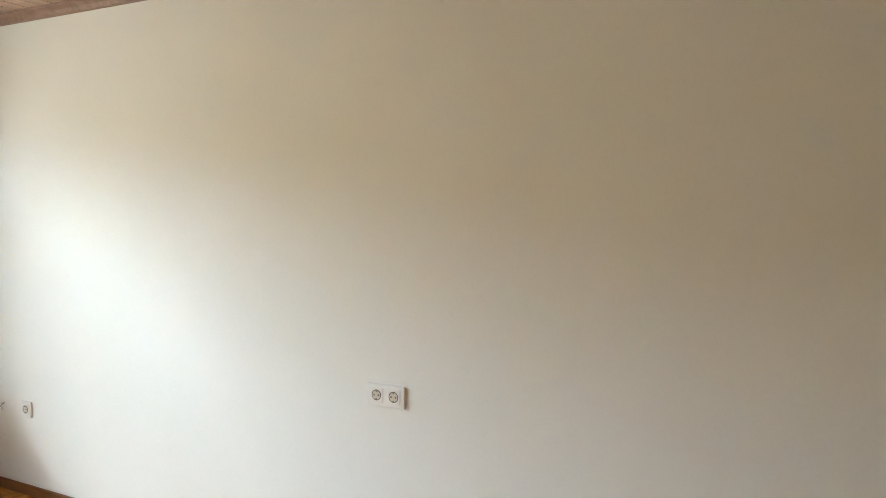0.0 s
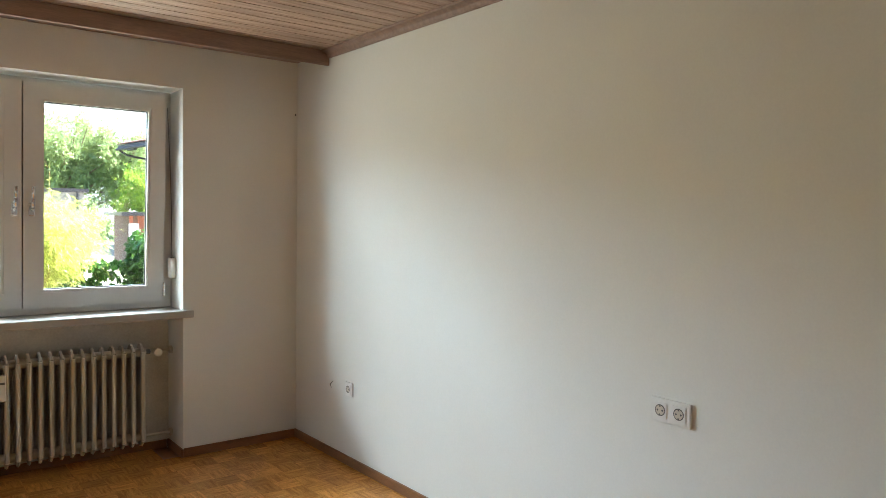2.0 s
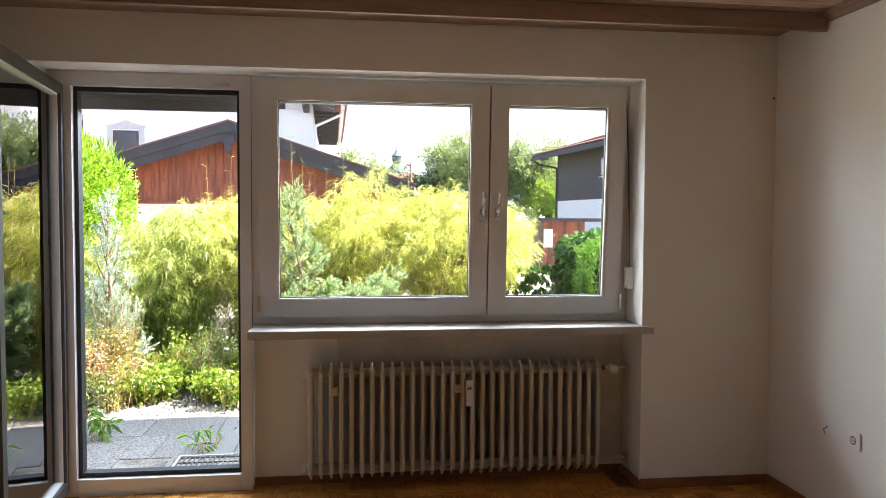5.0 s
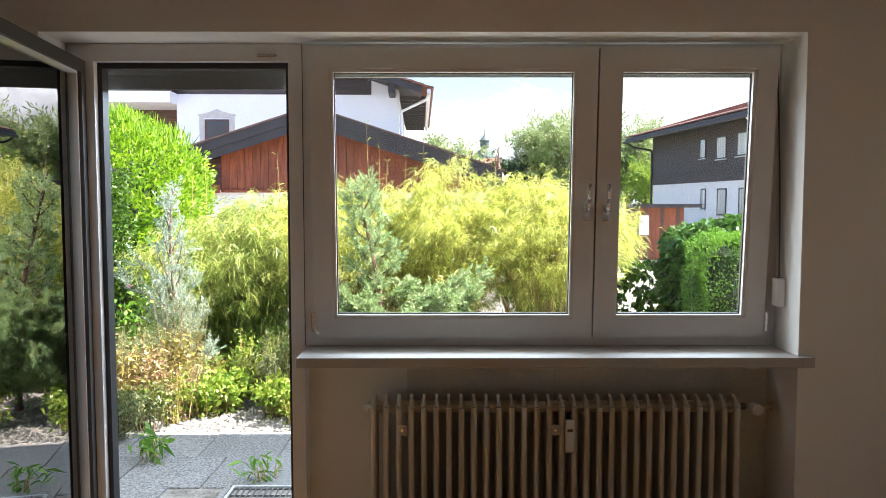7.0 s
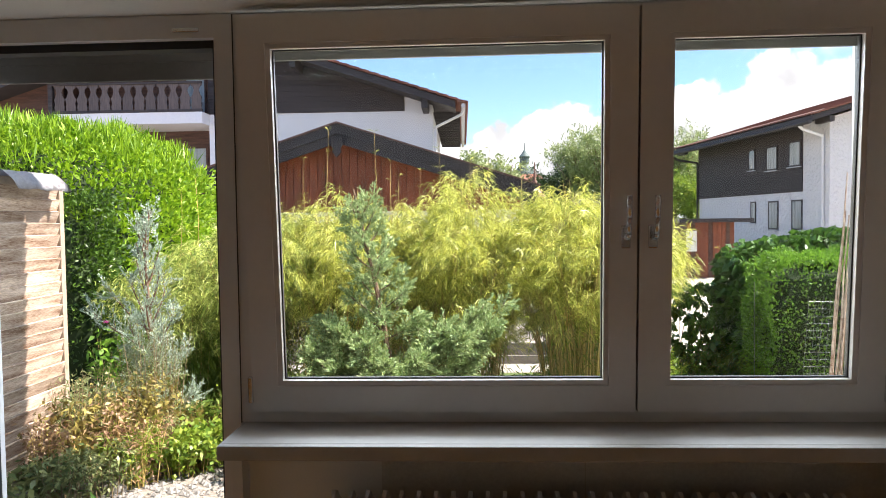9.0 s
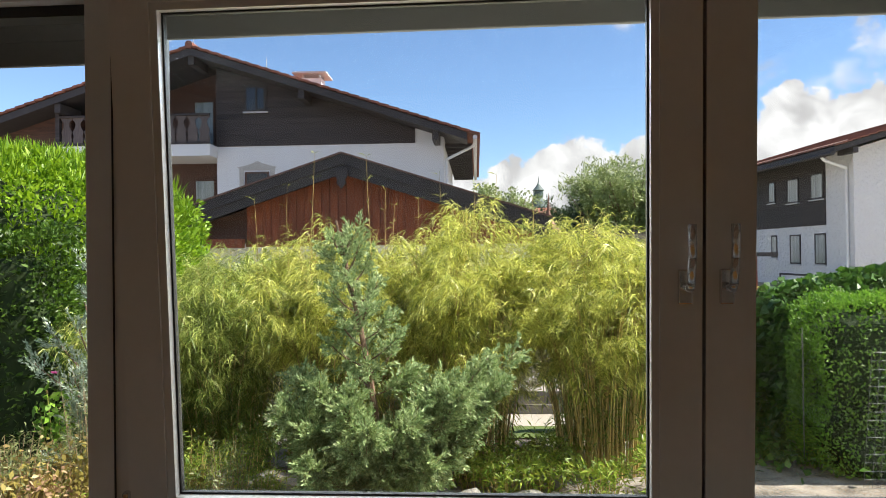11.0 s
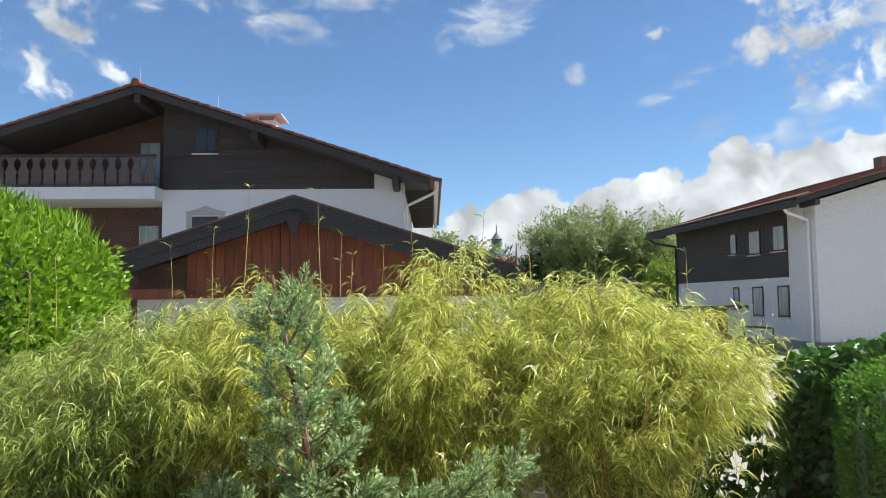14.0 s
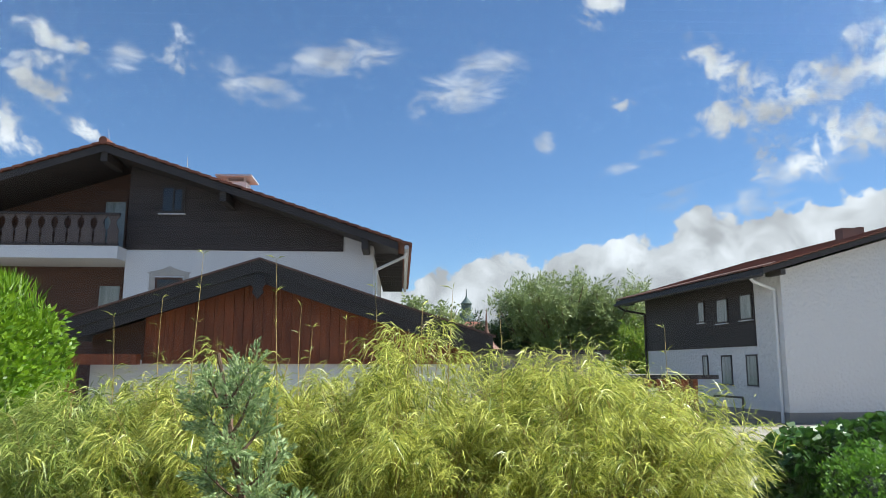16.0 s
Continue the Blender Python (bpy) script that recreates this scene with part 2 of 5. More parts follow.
plaster = material("plaster", (0.745, 0.745, 0.715), 0.9, vary=0.03, scale=1.5, bump=0.06, fine=140)
# darker plaster tone: partly unpainted, partly the niche's shade put into the colour
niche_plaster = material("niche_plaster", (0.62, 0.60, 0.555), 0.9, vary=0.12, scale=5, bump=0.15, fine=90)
white_paint = material("white_paint", (0.66, 0.65, 0.63), 0.35, vary=0.03, scale=4, bump=0.02, fine=40)
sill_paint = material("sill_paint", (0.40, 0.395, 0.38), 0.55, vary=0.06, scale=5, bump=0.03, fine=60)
dark_frame = material("dark_frame", (0.045, 0.042, 0.04), 0.55, vary=0.1, scale=4, bump=0.02)
rubber = material("rubber", (0.02, 0.02, 0.022), 0.6, vary=0.1, bump=0.02)
shutter_grey = material("shutter_grey", (0.16, 0.155, 0.145), 0.5, vary=0.08, scale=3, bump=0.02)
parquet = material("parquet", (0.47, 0.19, 0.038), 0.24, vary=0.25, scale=9, stretch=(8, 1, 1), bump=0.05, fine=70, second=(0.58, 0.27, 0.06), objects=0.22)
parquet_rest = material("parquet_rest", (0.47, 0.19, 0.038), 0.24, vary=0.3, scale=9, bump=0.05, fine=70, second=(0.58, 0.27, 0.06), island=0.2)
skirting = material("skirting", (0.22, 0.09, 0.03), 0.4, vary=0.25, scale=4, stretch=(1, 1, 6), bump=0.05)
ceiling_wood = material("ceiling_wood", (0.36, 0.245, 0.185), 0.5, vary=0.25, scale=3, stretch=(1, 14, 14), bump=0.08, fine=30, second=(0.44, 0.32, 0.25), island=0.12)
beam_wood = material("beam_wood", (0.25, 0.16, 0.125), 0.5, vary=0.2, scale=3, stretch=(1, 10, 10), bump=0.06, fine=30)
glass = glass_material("glass")
coated_glass = glass_material("coated_glass", 4.6)
radiator_paint = material("radiator_paint", (0.56, 0.52, 0.44), 0.4, vary=0.06, scale=6, bump=0.02)
plastic = material("plastic", (0.75, 0.75, 0.73), 0.35, vary=0.02, scale=8, bump=0.0)
chrome = material("chrome", (0.7, 0.7, 0.7), 0.25, 1.0, vary=0.05, bump=0.0)
hole_dark = material("hole_dark", (0.12, 0.12, 0.12), 0.5, vary=0.1, bump=0.0)

# ---------------------------------------------------------------- the room
RX, WY, CZ = 2.239, 4.26, 2.43                # end wall, window wall, ceiling
LX, BY, OY = -2.75, -2.2, 4.76                # walls beside and behind the camera, outer face of the house
NX, RZ, SZ = 1.507, 2.175, 0.877              # side and head of the recess, top of the sill
FY = 4.475                                    # inner face of the fixed window frame

floor = setting("floor", boxes((LX, BY, -0.12, RX, 4.56, -0.012)), skirting, "oak mosaic parquet floor in a worn honey-brown finish", "floor")
setting("wall_east", boxes((RX, BY, -0.1, RX + 0.24, OY, 2.6)), plaster, "smooth cream-white painted plaster wall with two sockets", "wall")
setting("wall_west", boxes((LX - 0.2, BY, -0.1, LX, OY, 2.6)), plaster, "smooth cream-white painted plaster wall", "wall")
setting("wall_south", boxes((LX - 0.2, BY - 0.2, -0.1, RX + 0.24, BY, 2.6)), plaster, "smooth cream-white painted plaster wall", "wall")
wall_n = setting("wall_north", boxes((NX, WY, -0.14, RX, OY, CZ), (LX, WY, -0.14, -1.54, OY, CZ), (-1.54, WY, RZ, NX, OY, CZ + 0.1),
                                     (-0.54, 4.535, -0.14, NX, OY, SZ - 0.045)), plaster, "cream-white plaster wall with window recess and radiator niche", "wall")
part("niche_patch", boxes((-0.10, 4.529, 0.02, NX - 0.002, 4.5345, SZ - 0.05)), niche_plaster, wall_n, "unpainted plaster behind the radiator, toned darker for the niche shade")
part("plaster_seam", boxes((0.556, 4.528, 0.60, 0.5585, 4.529, SZ - 0.05)), radiator_paint, wall_n)
part("wall_plug_hole", boxes((RX - 0.018, WY - 0.0015, 2.085, RX - 0.010, WY + 0.001, 2.1)), hole_dark, wall_n)

# ceiling: long planks with dark open joints, in one mesh
bm = bmesh.new()
y = BY
while y < 3.84:
    box(bm, LX, y + 0.004, CZ, RX, min(y + 0.088, 3.84), CZ + 0.018)
    y += 0.092
box(bm, LX, BY, CZ + 0.03, RX, OY, CZ + 0.14)
setting("ceiling", bm, ceiling_wood, "brown-stained wooden plank ceiling with dark joints", "ceiling")

# pelmet along the window wall, cornice along the end wall
bm = rounded(boxes((LX, 3.835, 2.342, RX - 0.004, 3.857, CZ - 0.002)), 0.004)
pelmet = setting("pelmet", bm, beam_wood, "brown-stained wooden curtain pelmet under the ceiling", "pelmet")
part("soffit", boxes((LX, 3.857, CZ - 0.008, RX - 0.002, WY, CZ)), beam_wood, pelmet)
bm = bmesh.new()
prism(bm, [(RX - 0.001, 2.386), (RX - 0.016, 2.386), (RX - 0.022, 2.392), (RX - 0.027, 2.405), (RX - 0.038, 2.413), (RX - 0.055, 2.418), (RX - 0.058, CZ - 0.001), (RX - 0.001, CZ - 0.001)], BY, 3.834)
setting("cornice", bm, beam_wood, "brown-stained wooden cornice moulding", "trim")
bm = boxes((RX - 0.016, BY, 0.0, RX - 0.001, WY - 0.001, 0.053), (NX, WY - 0.016, 0.0, RX - 0.016, WY - 0.001, 0.053), (NX - 0.001, WY - 0.016, 0.0, NX - 0.015, 4.52, 0.05), (LX, WY - 0.016, 0.0, -1.56, WY - 0.001, 0.053),
           (-0.54, 4.518, -0.012, NX - 0.015, 4.534, 0.045))
setting("baseboard", rounded(bm, 0.004), skirting, "dark brown wooden skirting board", "baseboard")

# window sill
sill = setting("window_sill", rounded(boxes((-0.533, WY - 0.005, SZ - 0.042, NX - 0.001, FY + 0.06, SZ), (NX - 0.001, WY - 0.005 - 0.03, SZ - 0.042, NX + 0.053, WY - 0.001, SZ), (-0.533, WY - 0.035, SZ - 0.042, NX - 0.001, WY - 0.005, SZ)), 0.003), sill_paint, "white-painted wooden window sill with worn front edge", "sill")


# ---------------------------------------------------------------- window and door joinery
def frame_ring(x0, x1, z0, z1, w, y0, y1, bevel=0.004):
    """A rectangular frame of profile width w, mitred as four bars."""
    bm = bmesh.new()
    for poly in ([(x0, z0), (x1, z0), (x1 - w, z0 + w), (x0 + w, z0 + w)], [(x1, z0), (x1, z1), (x1 - w, z1 - w), (x1 - w, z0 + w)],
                 [(x1, z1), (x0, z1), (x0 + w, z1 - w), (x1 - w, z1 - w)], [(x0, z1), (x0, z0), (x0 + w, z0 + w), (x0 + w, z1 - w)]):
        prism(bm, poly, y0, y1)
    bmesh.ops.remove_doubles(bm, verts=bm.verts, dist=1e-5)
    return bm


def window_handle(parent, x, y, z):
    plate = part("handle_plate", rounded(boxes((x - 0.014, y - 0.012, z - 0.035, x + 0.014, y, z + 0.035)), 0.003), chrome, parent, "brushed metal handle plate")
    bm = bmesh.new()
    pts = [(x, y - 0.01, z), (x, y - 0.042, z), (x, y - 0.05, z + 0.012), (x + 0.002, y - 0.052, z + 0.06), (x + 0.003, y - 0.048, z + 0.125)]
    for a, b in zip(pts, pts[1:]):
        tube(bm, a, b, 0.0085, 0.0085, 10)
    part("handle_grip", bm, chrome, plate, smooth=True)


def sash(name, label, x0, x1, z0, z1, tilt, handle_x):
    """An inward-tilting sash, hinged along its lower edge; local origin at that edge."""
    s = thing(name, pose(0, FY - 0.018, z0, tilt, 0, 0), label, "window", "tilted window sashes")
    h = z1 - z0
    w, d = 0.083, 0.07
    part("sash_frame", frame_ring(x0, x1, 0, h, w, 0.0, d), white_paint, s, "white-painted wooden sash frame")
    part("glazing_bead", frame_ring(x0 + w, x1 - w, w, h - w, 0.016, 0.006, 0.03), white_paint, s)
    part("gasket", frame_ring(x0 + w + 0.014, x1 - w - 0.014, w + 0.014, h - w - 0.014, 0.006, 0.027, 0.04), rubber, s, "black glazing seal")
    pane = part("pane", boxes((x0 + w + 0.012, 0.030, w + 0.012, x1 - w - 0.012, 0.034, h - w - 0.012)), glass, s, "clear glass pane")
    pane.visible_shadow = False
    part("outer_cover", frame_ring(x0 + 0.004, x1 - 0.004, 0.004, h - 0.004, w - 0.002, d, d + 0.012), dark_frame, s, "dark brown outer cover strip")
    for hx in ((x0 - 0.004,) if handle_x > (x0 + x1) / 2 else (x1 + 0.004,)):
        part("hinge", rounded(boxes((hx - 0.007, -0.012, 0.03, hx + 0.007, 0.006, 0.115)), 0.003), chrome, s, "metal corner hinge")
    window_handle(s, handle_x, 0.0, 1.46 - z0)
    return s


WX0, WMID, WX1 = -0.54, 0.706, NX - 0.004
win = setting("window_1", frame_ring(WX0, WX1, SZ + 0.002, RZ - 0.002, 0.062, FY, FY + 0.075), white_paint, "white wooden two-sash window frame in a deep recess", "window")
part("mullion", boxes((WMID - 0.03, FY + 0.001, SZ + 0.06, WMID + 0.03, FY + 0.07, RZ - 0.06)), white_paint, win)
part("outer_frame_cover", frame_ring(WX0 + 0.004, WX1 - 0.002, SZ + 0.004, RZ - 0.004, 0.056, FY + 0.075, FY + 0.09), dark_frame, win, "dark brown outer cover strip")
sash("wide_window_sash", "white wooden sash tilted slightly inward, wide clear pane", -0.497, WMID - 0.0035, 0.916, 2.141, 3.8, 0.667)
sash("narrow_window_sash", "white wooden sash tilted slightly inward, narrow clear pane", WMID + 0.0035, 1.450, 0.916, 2.141, 3.8, 0.748)

# garden door: fixed frame, threshold, and the leaf that stands open into the room
DX0, DX1 = -1.425, -0.60
door = setting("door_1", boxes((-1.54, FY - 0.005, 0.0, DX0, FY + 0.075, RZ - 0.002), (DX1, FY - 0.005, 0.0, -0.542, FY + 0.075, RZ - 0.002), (DX0, FY - 0.005, 2.10, DX1, FY + 0.075, RZ - 0.002)), white_paint,
               "white wooden garden door frame, the leaf open", "door")
part("threshold", rounded(boxes((DX0, FY - 0.005, -0.1, DX1, FY + 0.09, 0.085)), 0.004), white_paint, door, "white-painted threshold rail")
part("door_seal", boxes((DX0, FY + 0.028, 0.086, DX0 + 0.02, FY + 0.085, 2.10), (DX1 - 0.016, FY + 0.028, 0.086, DX1, FY + 0.085, 2.10), (DX0 + 0.02, FY + 0.028, 2.075, DX1 - 0.016, FY + 0.085, 2.10), (DX0 + 0.02, FY + 0.03, 0.086, DX1 - 0.016, FY + 0.09, 0.108)), rubber, door, "black door seal and dark rebate")
part("closer_plate", rounded(boxes((-0.73, FY - 0.013, 2.117, -0.645, FY - 0.005, 2.131)), 0.003), chrome, door, "metal latch plate")
for z in (0.42, 0.98, 1.10, 1.60):
    part("strike_plate", boxes((DX1 - 0.002, FY + 0.0, z, DX1 + 0.005, FY + 0.025, z + 0.085)), hole_dark, door, "dark metal strike plate")
part("frame_joint_strip", boxes((-0.5435, FY - 0.004, SZ, -0.5395, FY + 0.04, RZ - 0.003)), dark_frame, door)

leaf = thing("garden_door_leaf", pose(-1.535, FY - 0.012, 0.04, 0, 0, -83.5), "glazed garden door leaf standing open, dark outside", "door")
LW, LH = 0.95, 2.06
part("leaf_frame", frame_ring(0, LW, 0, LH, 0.05, 0.012, 0.075), dark_frame, leaf, "dark brown outer frame")
part("inner_cover", frame_ring(0.002, LW - 0.002, 0.002, LH - 0.002, 0.048, 0.0, 0.012), white_paint, leaf, "white inner frame")
part("glazing_bead", frame_ring(0.05, LW - 0.05, 0.05, LH - 0.05, 0.010, 0.02, 0.06), white_paint, leaf, "pale glazing bead")
pane = part("pane", boxes((0.056, 0.036, 0.056, LW - 0.056, 0.042, LH - 0.056)), coated_glass, leaf, "clear glass pane mirroring the garden")
pane.visible_shadow = False
for z in (0.25, 1.0, 1.8):
    part("hinge", rounded(boxes((-0.012, -0.012, z, 0.006, 0.006, z + 0.09)), 0.003), chrome, leaf, "metal hinge")

# roller shutters, pulled up but for the lowest slats
def shutter(name, x0, x1, low, high):
    s = thing(name, pose(0, 4.675, low), "dark grey roller shutter, rolled up but for its lowest slats", "shutter", "roller shutters")
    z, n = 0.0, 0
    while low + z < high:
        hgt = 0.06 if n == 0 else 0.042
        part("slat" if n else "bottom_rail", rounded(boxes((x0, -0.007, z, x1, 0.007, z + hgt + 0.001)), 0.003, 2), shutter_grey, s)
        z += hgt
        n += 1
    for x in (x0 - 0.018, x1):
        part("guide_rail", boxes((x, -0.016, SZ - low if x0 > -0.6 else 0.09 - low, x + 0.018, 0.016, high - low)), dark_frame, s, "dark guide rail")


shutter("door_roller_shutter", -1.52, -0.60, 2.011, 2.2)
shutter("window_roller_shutter", -0.51, 0.685, 2.067, 2.2)
shutter("window_roller_shutter", 0.728, 1.47, 2.067, 2.2)

# strap of the shutter with its winder on the side of the recess
strap = thing("shutter_strap_winder", pose(NX, 4.41, 1.06), "white shutter strap winder with a worn grey strap", "strap winder")
part("winder_box", rounded(boxes((-0.034, -0.026, 0.0, -0.001, 0.03, 0.12)), 0.004), plastic, strap, "ivory plastic winder box")
part("winder_slot", boxes((-0.027, -0.012, 0.1205, -0.008, 0.012, 0.123)), hole_dark, strap)
bm = bmesh.new()
for k in range(10):
    t0, t1 = k / 10, (k + 1) / 10
    pts = [(-0.017 - 0.012 * t + 0.006 * math.sin(3.1 * t), 0.045 * t, 0.122 + 0.90 * t) for t in (t0, t1)]
    v = [bm.verts.new((pts[0][0], pts[0][1] - 0.008, pts[0][2])), bm.verts.new((pts[0][0], pts[0][1] + 0.008, pts[0][2])), bm.verts.new((pts[1][0], pts[1][1] + 0.008, pts[1][2])), bm.verts.new((pts[1][0], pts[1][1] - 0.008, pts[1][2]))]
    bm.faces.new(v)
bmesh.ops.solidify(bm, geom=bm.faces[:], thickness=0.002)
part("strap", bm, shutter_grey, strap, "grey woven strap")

# ---------------------------------------------------------------- radiator in the niche
rad = thing("column_radiator", pose(-0.236, 4.425, 0.062), "old cream-painted steel column radiator with thirty fins", "radiator")
bm = bmesh.new()
HR, DR = 0.615, 0.055
prof = [(-DR, 0.035), (-DR * 0.6, 0.012), (0, 0.0), (DR * 0.6, 0.012), (DR, 0.035), (DR, HR - 0.035), (DR * 0.55, HR - 0.012), (0, HR), (-DR * 0.55, HR - 0.012), (-DR, HR - 0.035)]
prism_x(bm, prof, -0.006, 0.006)
for yy in (-DR, DR):
    tube(bm, (0, yy, 0.045), (0, yy, HR - 0.045), 0.0125, 0.0125, 10)
for zz in (0.055, HR - 0.055):
    tube(bm, (-0.027, 0, zz), (0.027, 0, zz), 0.026, 0.026, 12)
for zz, s in ((0.03, -1), (HR - 0.03, 1)):
    tube(bm, (0, -DR, HR / 2 + s * (HR / 2 - 0.046)), (0, -DR * 0.45, HR / 2 + s * (HR / 2 - 0.008)), 0.0125, 0.005, 8)
section = mesh_of("section", bm, radiator_paint)
for k in range(30):
    ob = new("section", section)
    ob.parent = rad
    ob.matrix_local = pose(k * 0.0533, 0, 0)
for zz in (0.055, HR - 0.055):
    bm = bmesh.new()
    tube(bm, (-0.045, 0, zz), (-0.0265, 0, zz), 0.021, 0.021, 6)
    part("end_plug", bm, plastic, rad, "white end plug")
bm = bmesh.new()
tube(bm, (1.57, 0, HR - 0.055), (1.60, 0, HR - 0.055), 0.015, 0.015, 8)
part("valve_nut", bm, hole_dark, rad, "dark brass valve nut")
bm = bmesh.new()
tube(bm, (1.60, 0, HR - 0.055), (1.727, 0, HR - 0.055), 0.0085, 0.0085, 10)
tube(bm, (1.715, 0, HR - 0.055), (1.728, 0, HR - 0.055), 0.024, 0.024, 16)
part("flow_pipe", bm, radiator_paint, rad, "cream-painted pipe with wall rosette")
bm = bmesh.new()
tube(bm, (1.57, 0, 0.055), (1.727, 0, 0.055), 0.0085, 0.0085, 10)
tube(bm, (1.715, 0, 0.055), (1.728, 0, 0.055), 0.024, 0.024, 16)
part("return_pipe", bm, radiator_paint, rad, "cream-painted pipe with wall rosette")
bm = bmesh.new()
tube(bm, (1.632, 0.005, HR - 0.055), (1.632, -0.06, HR - 0.055), 0.017, 0.024, 16)
part("valve_head", bm, plastic, rad, "white thermostat head")
for x in (0.122, 0.77):
    br = part("bracket", rounded(boxes((x - 0.020, -DR - 0.014, 0.455, x + 0.020, -DR - 0.009, 0.50)), 0.003), radiator_paint, rad, "small holding plate")
    bm = bmesh.new()
    tube(bm, (x, -DR - 0.018, 0.478), (x, -DR - 0.013, 0.478), 0.006, 0.006, 6)
    part("bolt", bm, chrome, br)
al = part("heat_meter", rounded(boxes((0.812, -DR - 0.032, 0.385, 0.848, -DR - 0.008, 0.525)), 0.004), plastic, rad, "white heat cost meter with small display")
part("display", boxes((0.818, -DR - 0.0335, 0.475, 0.842, -DR - 0.0325, 0.487)), hole_dark, al)


# ---------------------------------------------------------------- sockets on the end wall
def socket(name, label, y, z, gangs, wide, tall):
    s = thing(name, pose(RX - 0.0005, y, z), label, "socket")
    part("cover_frame", rounded(boxes((-0.011, -wide / 2, -tall / 2, 0, wide / 2, tall / 2)), 0.004, 3), plastic, s)
    for g in range(gangs):
        yc = (g - (gangs - 1) / 2) * 0.074
        bm = rounded(boxes((-0.0135, yc - 0.027, -0.027, -0.010, yc + 0.027, 0.027)), 0.002)
        ins = part("insert", bm, plastic, s)
        bm = bmesh.new()
        tube(bm, (-0.0142, yc, 0), (-0.0132, yc, 0), 0.0205, 0.0205, 24)
        part("well", bm, hole_dark, ins, "shadowed round socket well")
        bm = bmesh.new()
        tube(bm, (-0.0147, yc, 0), (-0.0141, yc, 0), 0.017, 0.017, 24)
        part("well_floor", bm, radiator_paint, ins)
        bm = bmesh.new()
        for yy in (-0.0095, 0.0095):
            tube(bm, (-0.0152, yc + yy, 0), (-0.0146, yc + yy, 0), 0.0035, 0.0035, 10)
        box(bm, -0.0152, yc - 0.003, 0.012, -0.0146, yc + 0.003, 0.0165)
        box(bm, -0.0152, yc - 0.003, -0.0165, -0.0146, yc + 0.003, -0.012)
        part("contacts", bm, hole_dark, ins)
    return s


socket("double_socket", "white plastic double wall socket", 1.418, 0.79, 2, 0.162, 0.084)
socket("single_socket", "small white plastic single wall socket", 3.572, 0.446, 1, 0.08, 0.08)
bm = bmesh.new()
tube(bm, (RX - 0.003, 3.765, 0.455), (RX - 0.02, 3.77, 0.44), 0.0025, 0.002, 6)
tube(bm, (RX - 0.02, 3.77, 0.44), (RX - 0.012, 3.768, 0.418), 0.002, 0.001, 6)
tagged(new("wire_stub", mesh_of("wire_stub", bm, hole_dark)), "short bent wire end sticking out of wall", "wire")

# ---------------------------------------------------------------- outdoors: surfaces
slab_mat = material("slab_mat", (0.13, 0.125, 0.115), 0.9, vary=0.45, scale=75, bump=0.6, fine=260, second=(0.27, 0.255, 0.235), objects=0.1)
grit = material("grit", (0.12, 0.10, 0.075), 0.95, vary=0.4, scale=5, bump=0.6, fine=55, second=(0.27, 0.24, 0.20))
yard_mat = material("yard_mat", (0.37, 0.33, 0.27), 0.95, vary=0.15, scale=0.8, bump=0.2, fine=20)
lawn_mat = material("lawn_mat", (0.06, 0.10, 0.02), 0.9, vary=0.35, scale=2, bump=0.6, fine=60, second=(0.10, 0.14, 0.03))
stone_mat = material("stone_mat", (0.20, 0.19, 0.17), 0.85, vary=0.3, scale=9, bump=0.3, fine=60, island=0.2)
render_white = material("render_white", (0.78, 0.78, 0.77), 0.95, vary=0.05, scale=0.7, bump=0.15, fine=12)
rough_render = material("rough_render", (0.76, 0.75, 0.73), 0.95, vary=0.06, scale=6, bump=1.0, fine=7, relief=0.14)
dark_boards = material("dark_boards", (0.034, 0.027, 0.025), 0.7, vary=0.35, scale=1.2, stretch=(1, 1, 9), bump=0.15, fine=14, second=(0.05, 0.04, 0.037), objects=0.15)
fascia_mat = material("fascia_mat", (0.042, 0.037, 0.035), 0.7, vary=0.25, scale=2, bump=0.1, fine=20)
brown_boards = material("brown_boards", (0.072, 0.034, 0.022), 0.65, vary=0.35, scale=1.5, stretch=(1, 1, 8), bump=0.12, fine=14, second=(0.10, 0.047, 0.029), objects=0.15)
red_boards = material("red_boards", (0.19, 0.048, 0.018), 0.6, vary=0.3, scale=2, stretch=(8, 8, 1), bump=0.12, fine=16, second=(0.24, 0.066, 0.024), objects=0.18)
tile_mat = material("tile_mat", (0.23, 0.085, 0.05), 0.8, vary=0.35, scale=3, bump=0.2, fine=20, island=0.25)
tile_dark = material("tile_dark", (0.16, 0.09, 0.07), 0.8, vary=0.3, scale=3, bump=0.2, fine=20, island=0.2)
old_wood = material("old_wood", (0.30, 0.15, 0.075), 0.8, vary=0.35, scale=3, stretch=(8, 1, 8), bump=0.25, fine=30, second=(0.50, 0.41, 0.32), objects=0.3)
post_wood = material("post_wood", (0.34, 0.27, 0.20), 0.8, vary=0.2, scale=4, bump=0.2, fine=30)
grey_wood = material("grey_wood", (0.30, 0.28, 0.25), 0.85, vary=0.25, scale=3, stretch=(1, 8, 8), bump=0.2, fine=30, objects=0.15)
curtain_glass = material("curtain_glass", (0.20, 0.24, 0.23), 0.06, vary=0.25, scale=1.0, stretch=(9, 9, 0.3), bump=0.0, second=(0.32, 0.36, 0.345))
rail_boards = material("rail_boards", (0.11, 0.085, 0.075), 0.7, vary=0.25, scale=3, stretch=(8, 8, 1), bump=0.1, fine=20, objects=0.15)
dark_glass = material("dark_glass", (0.03, 0.035, 0.04), 0.03, vary=0.3, scale=0.5, bump=0.0)
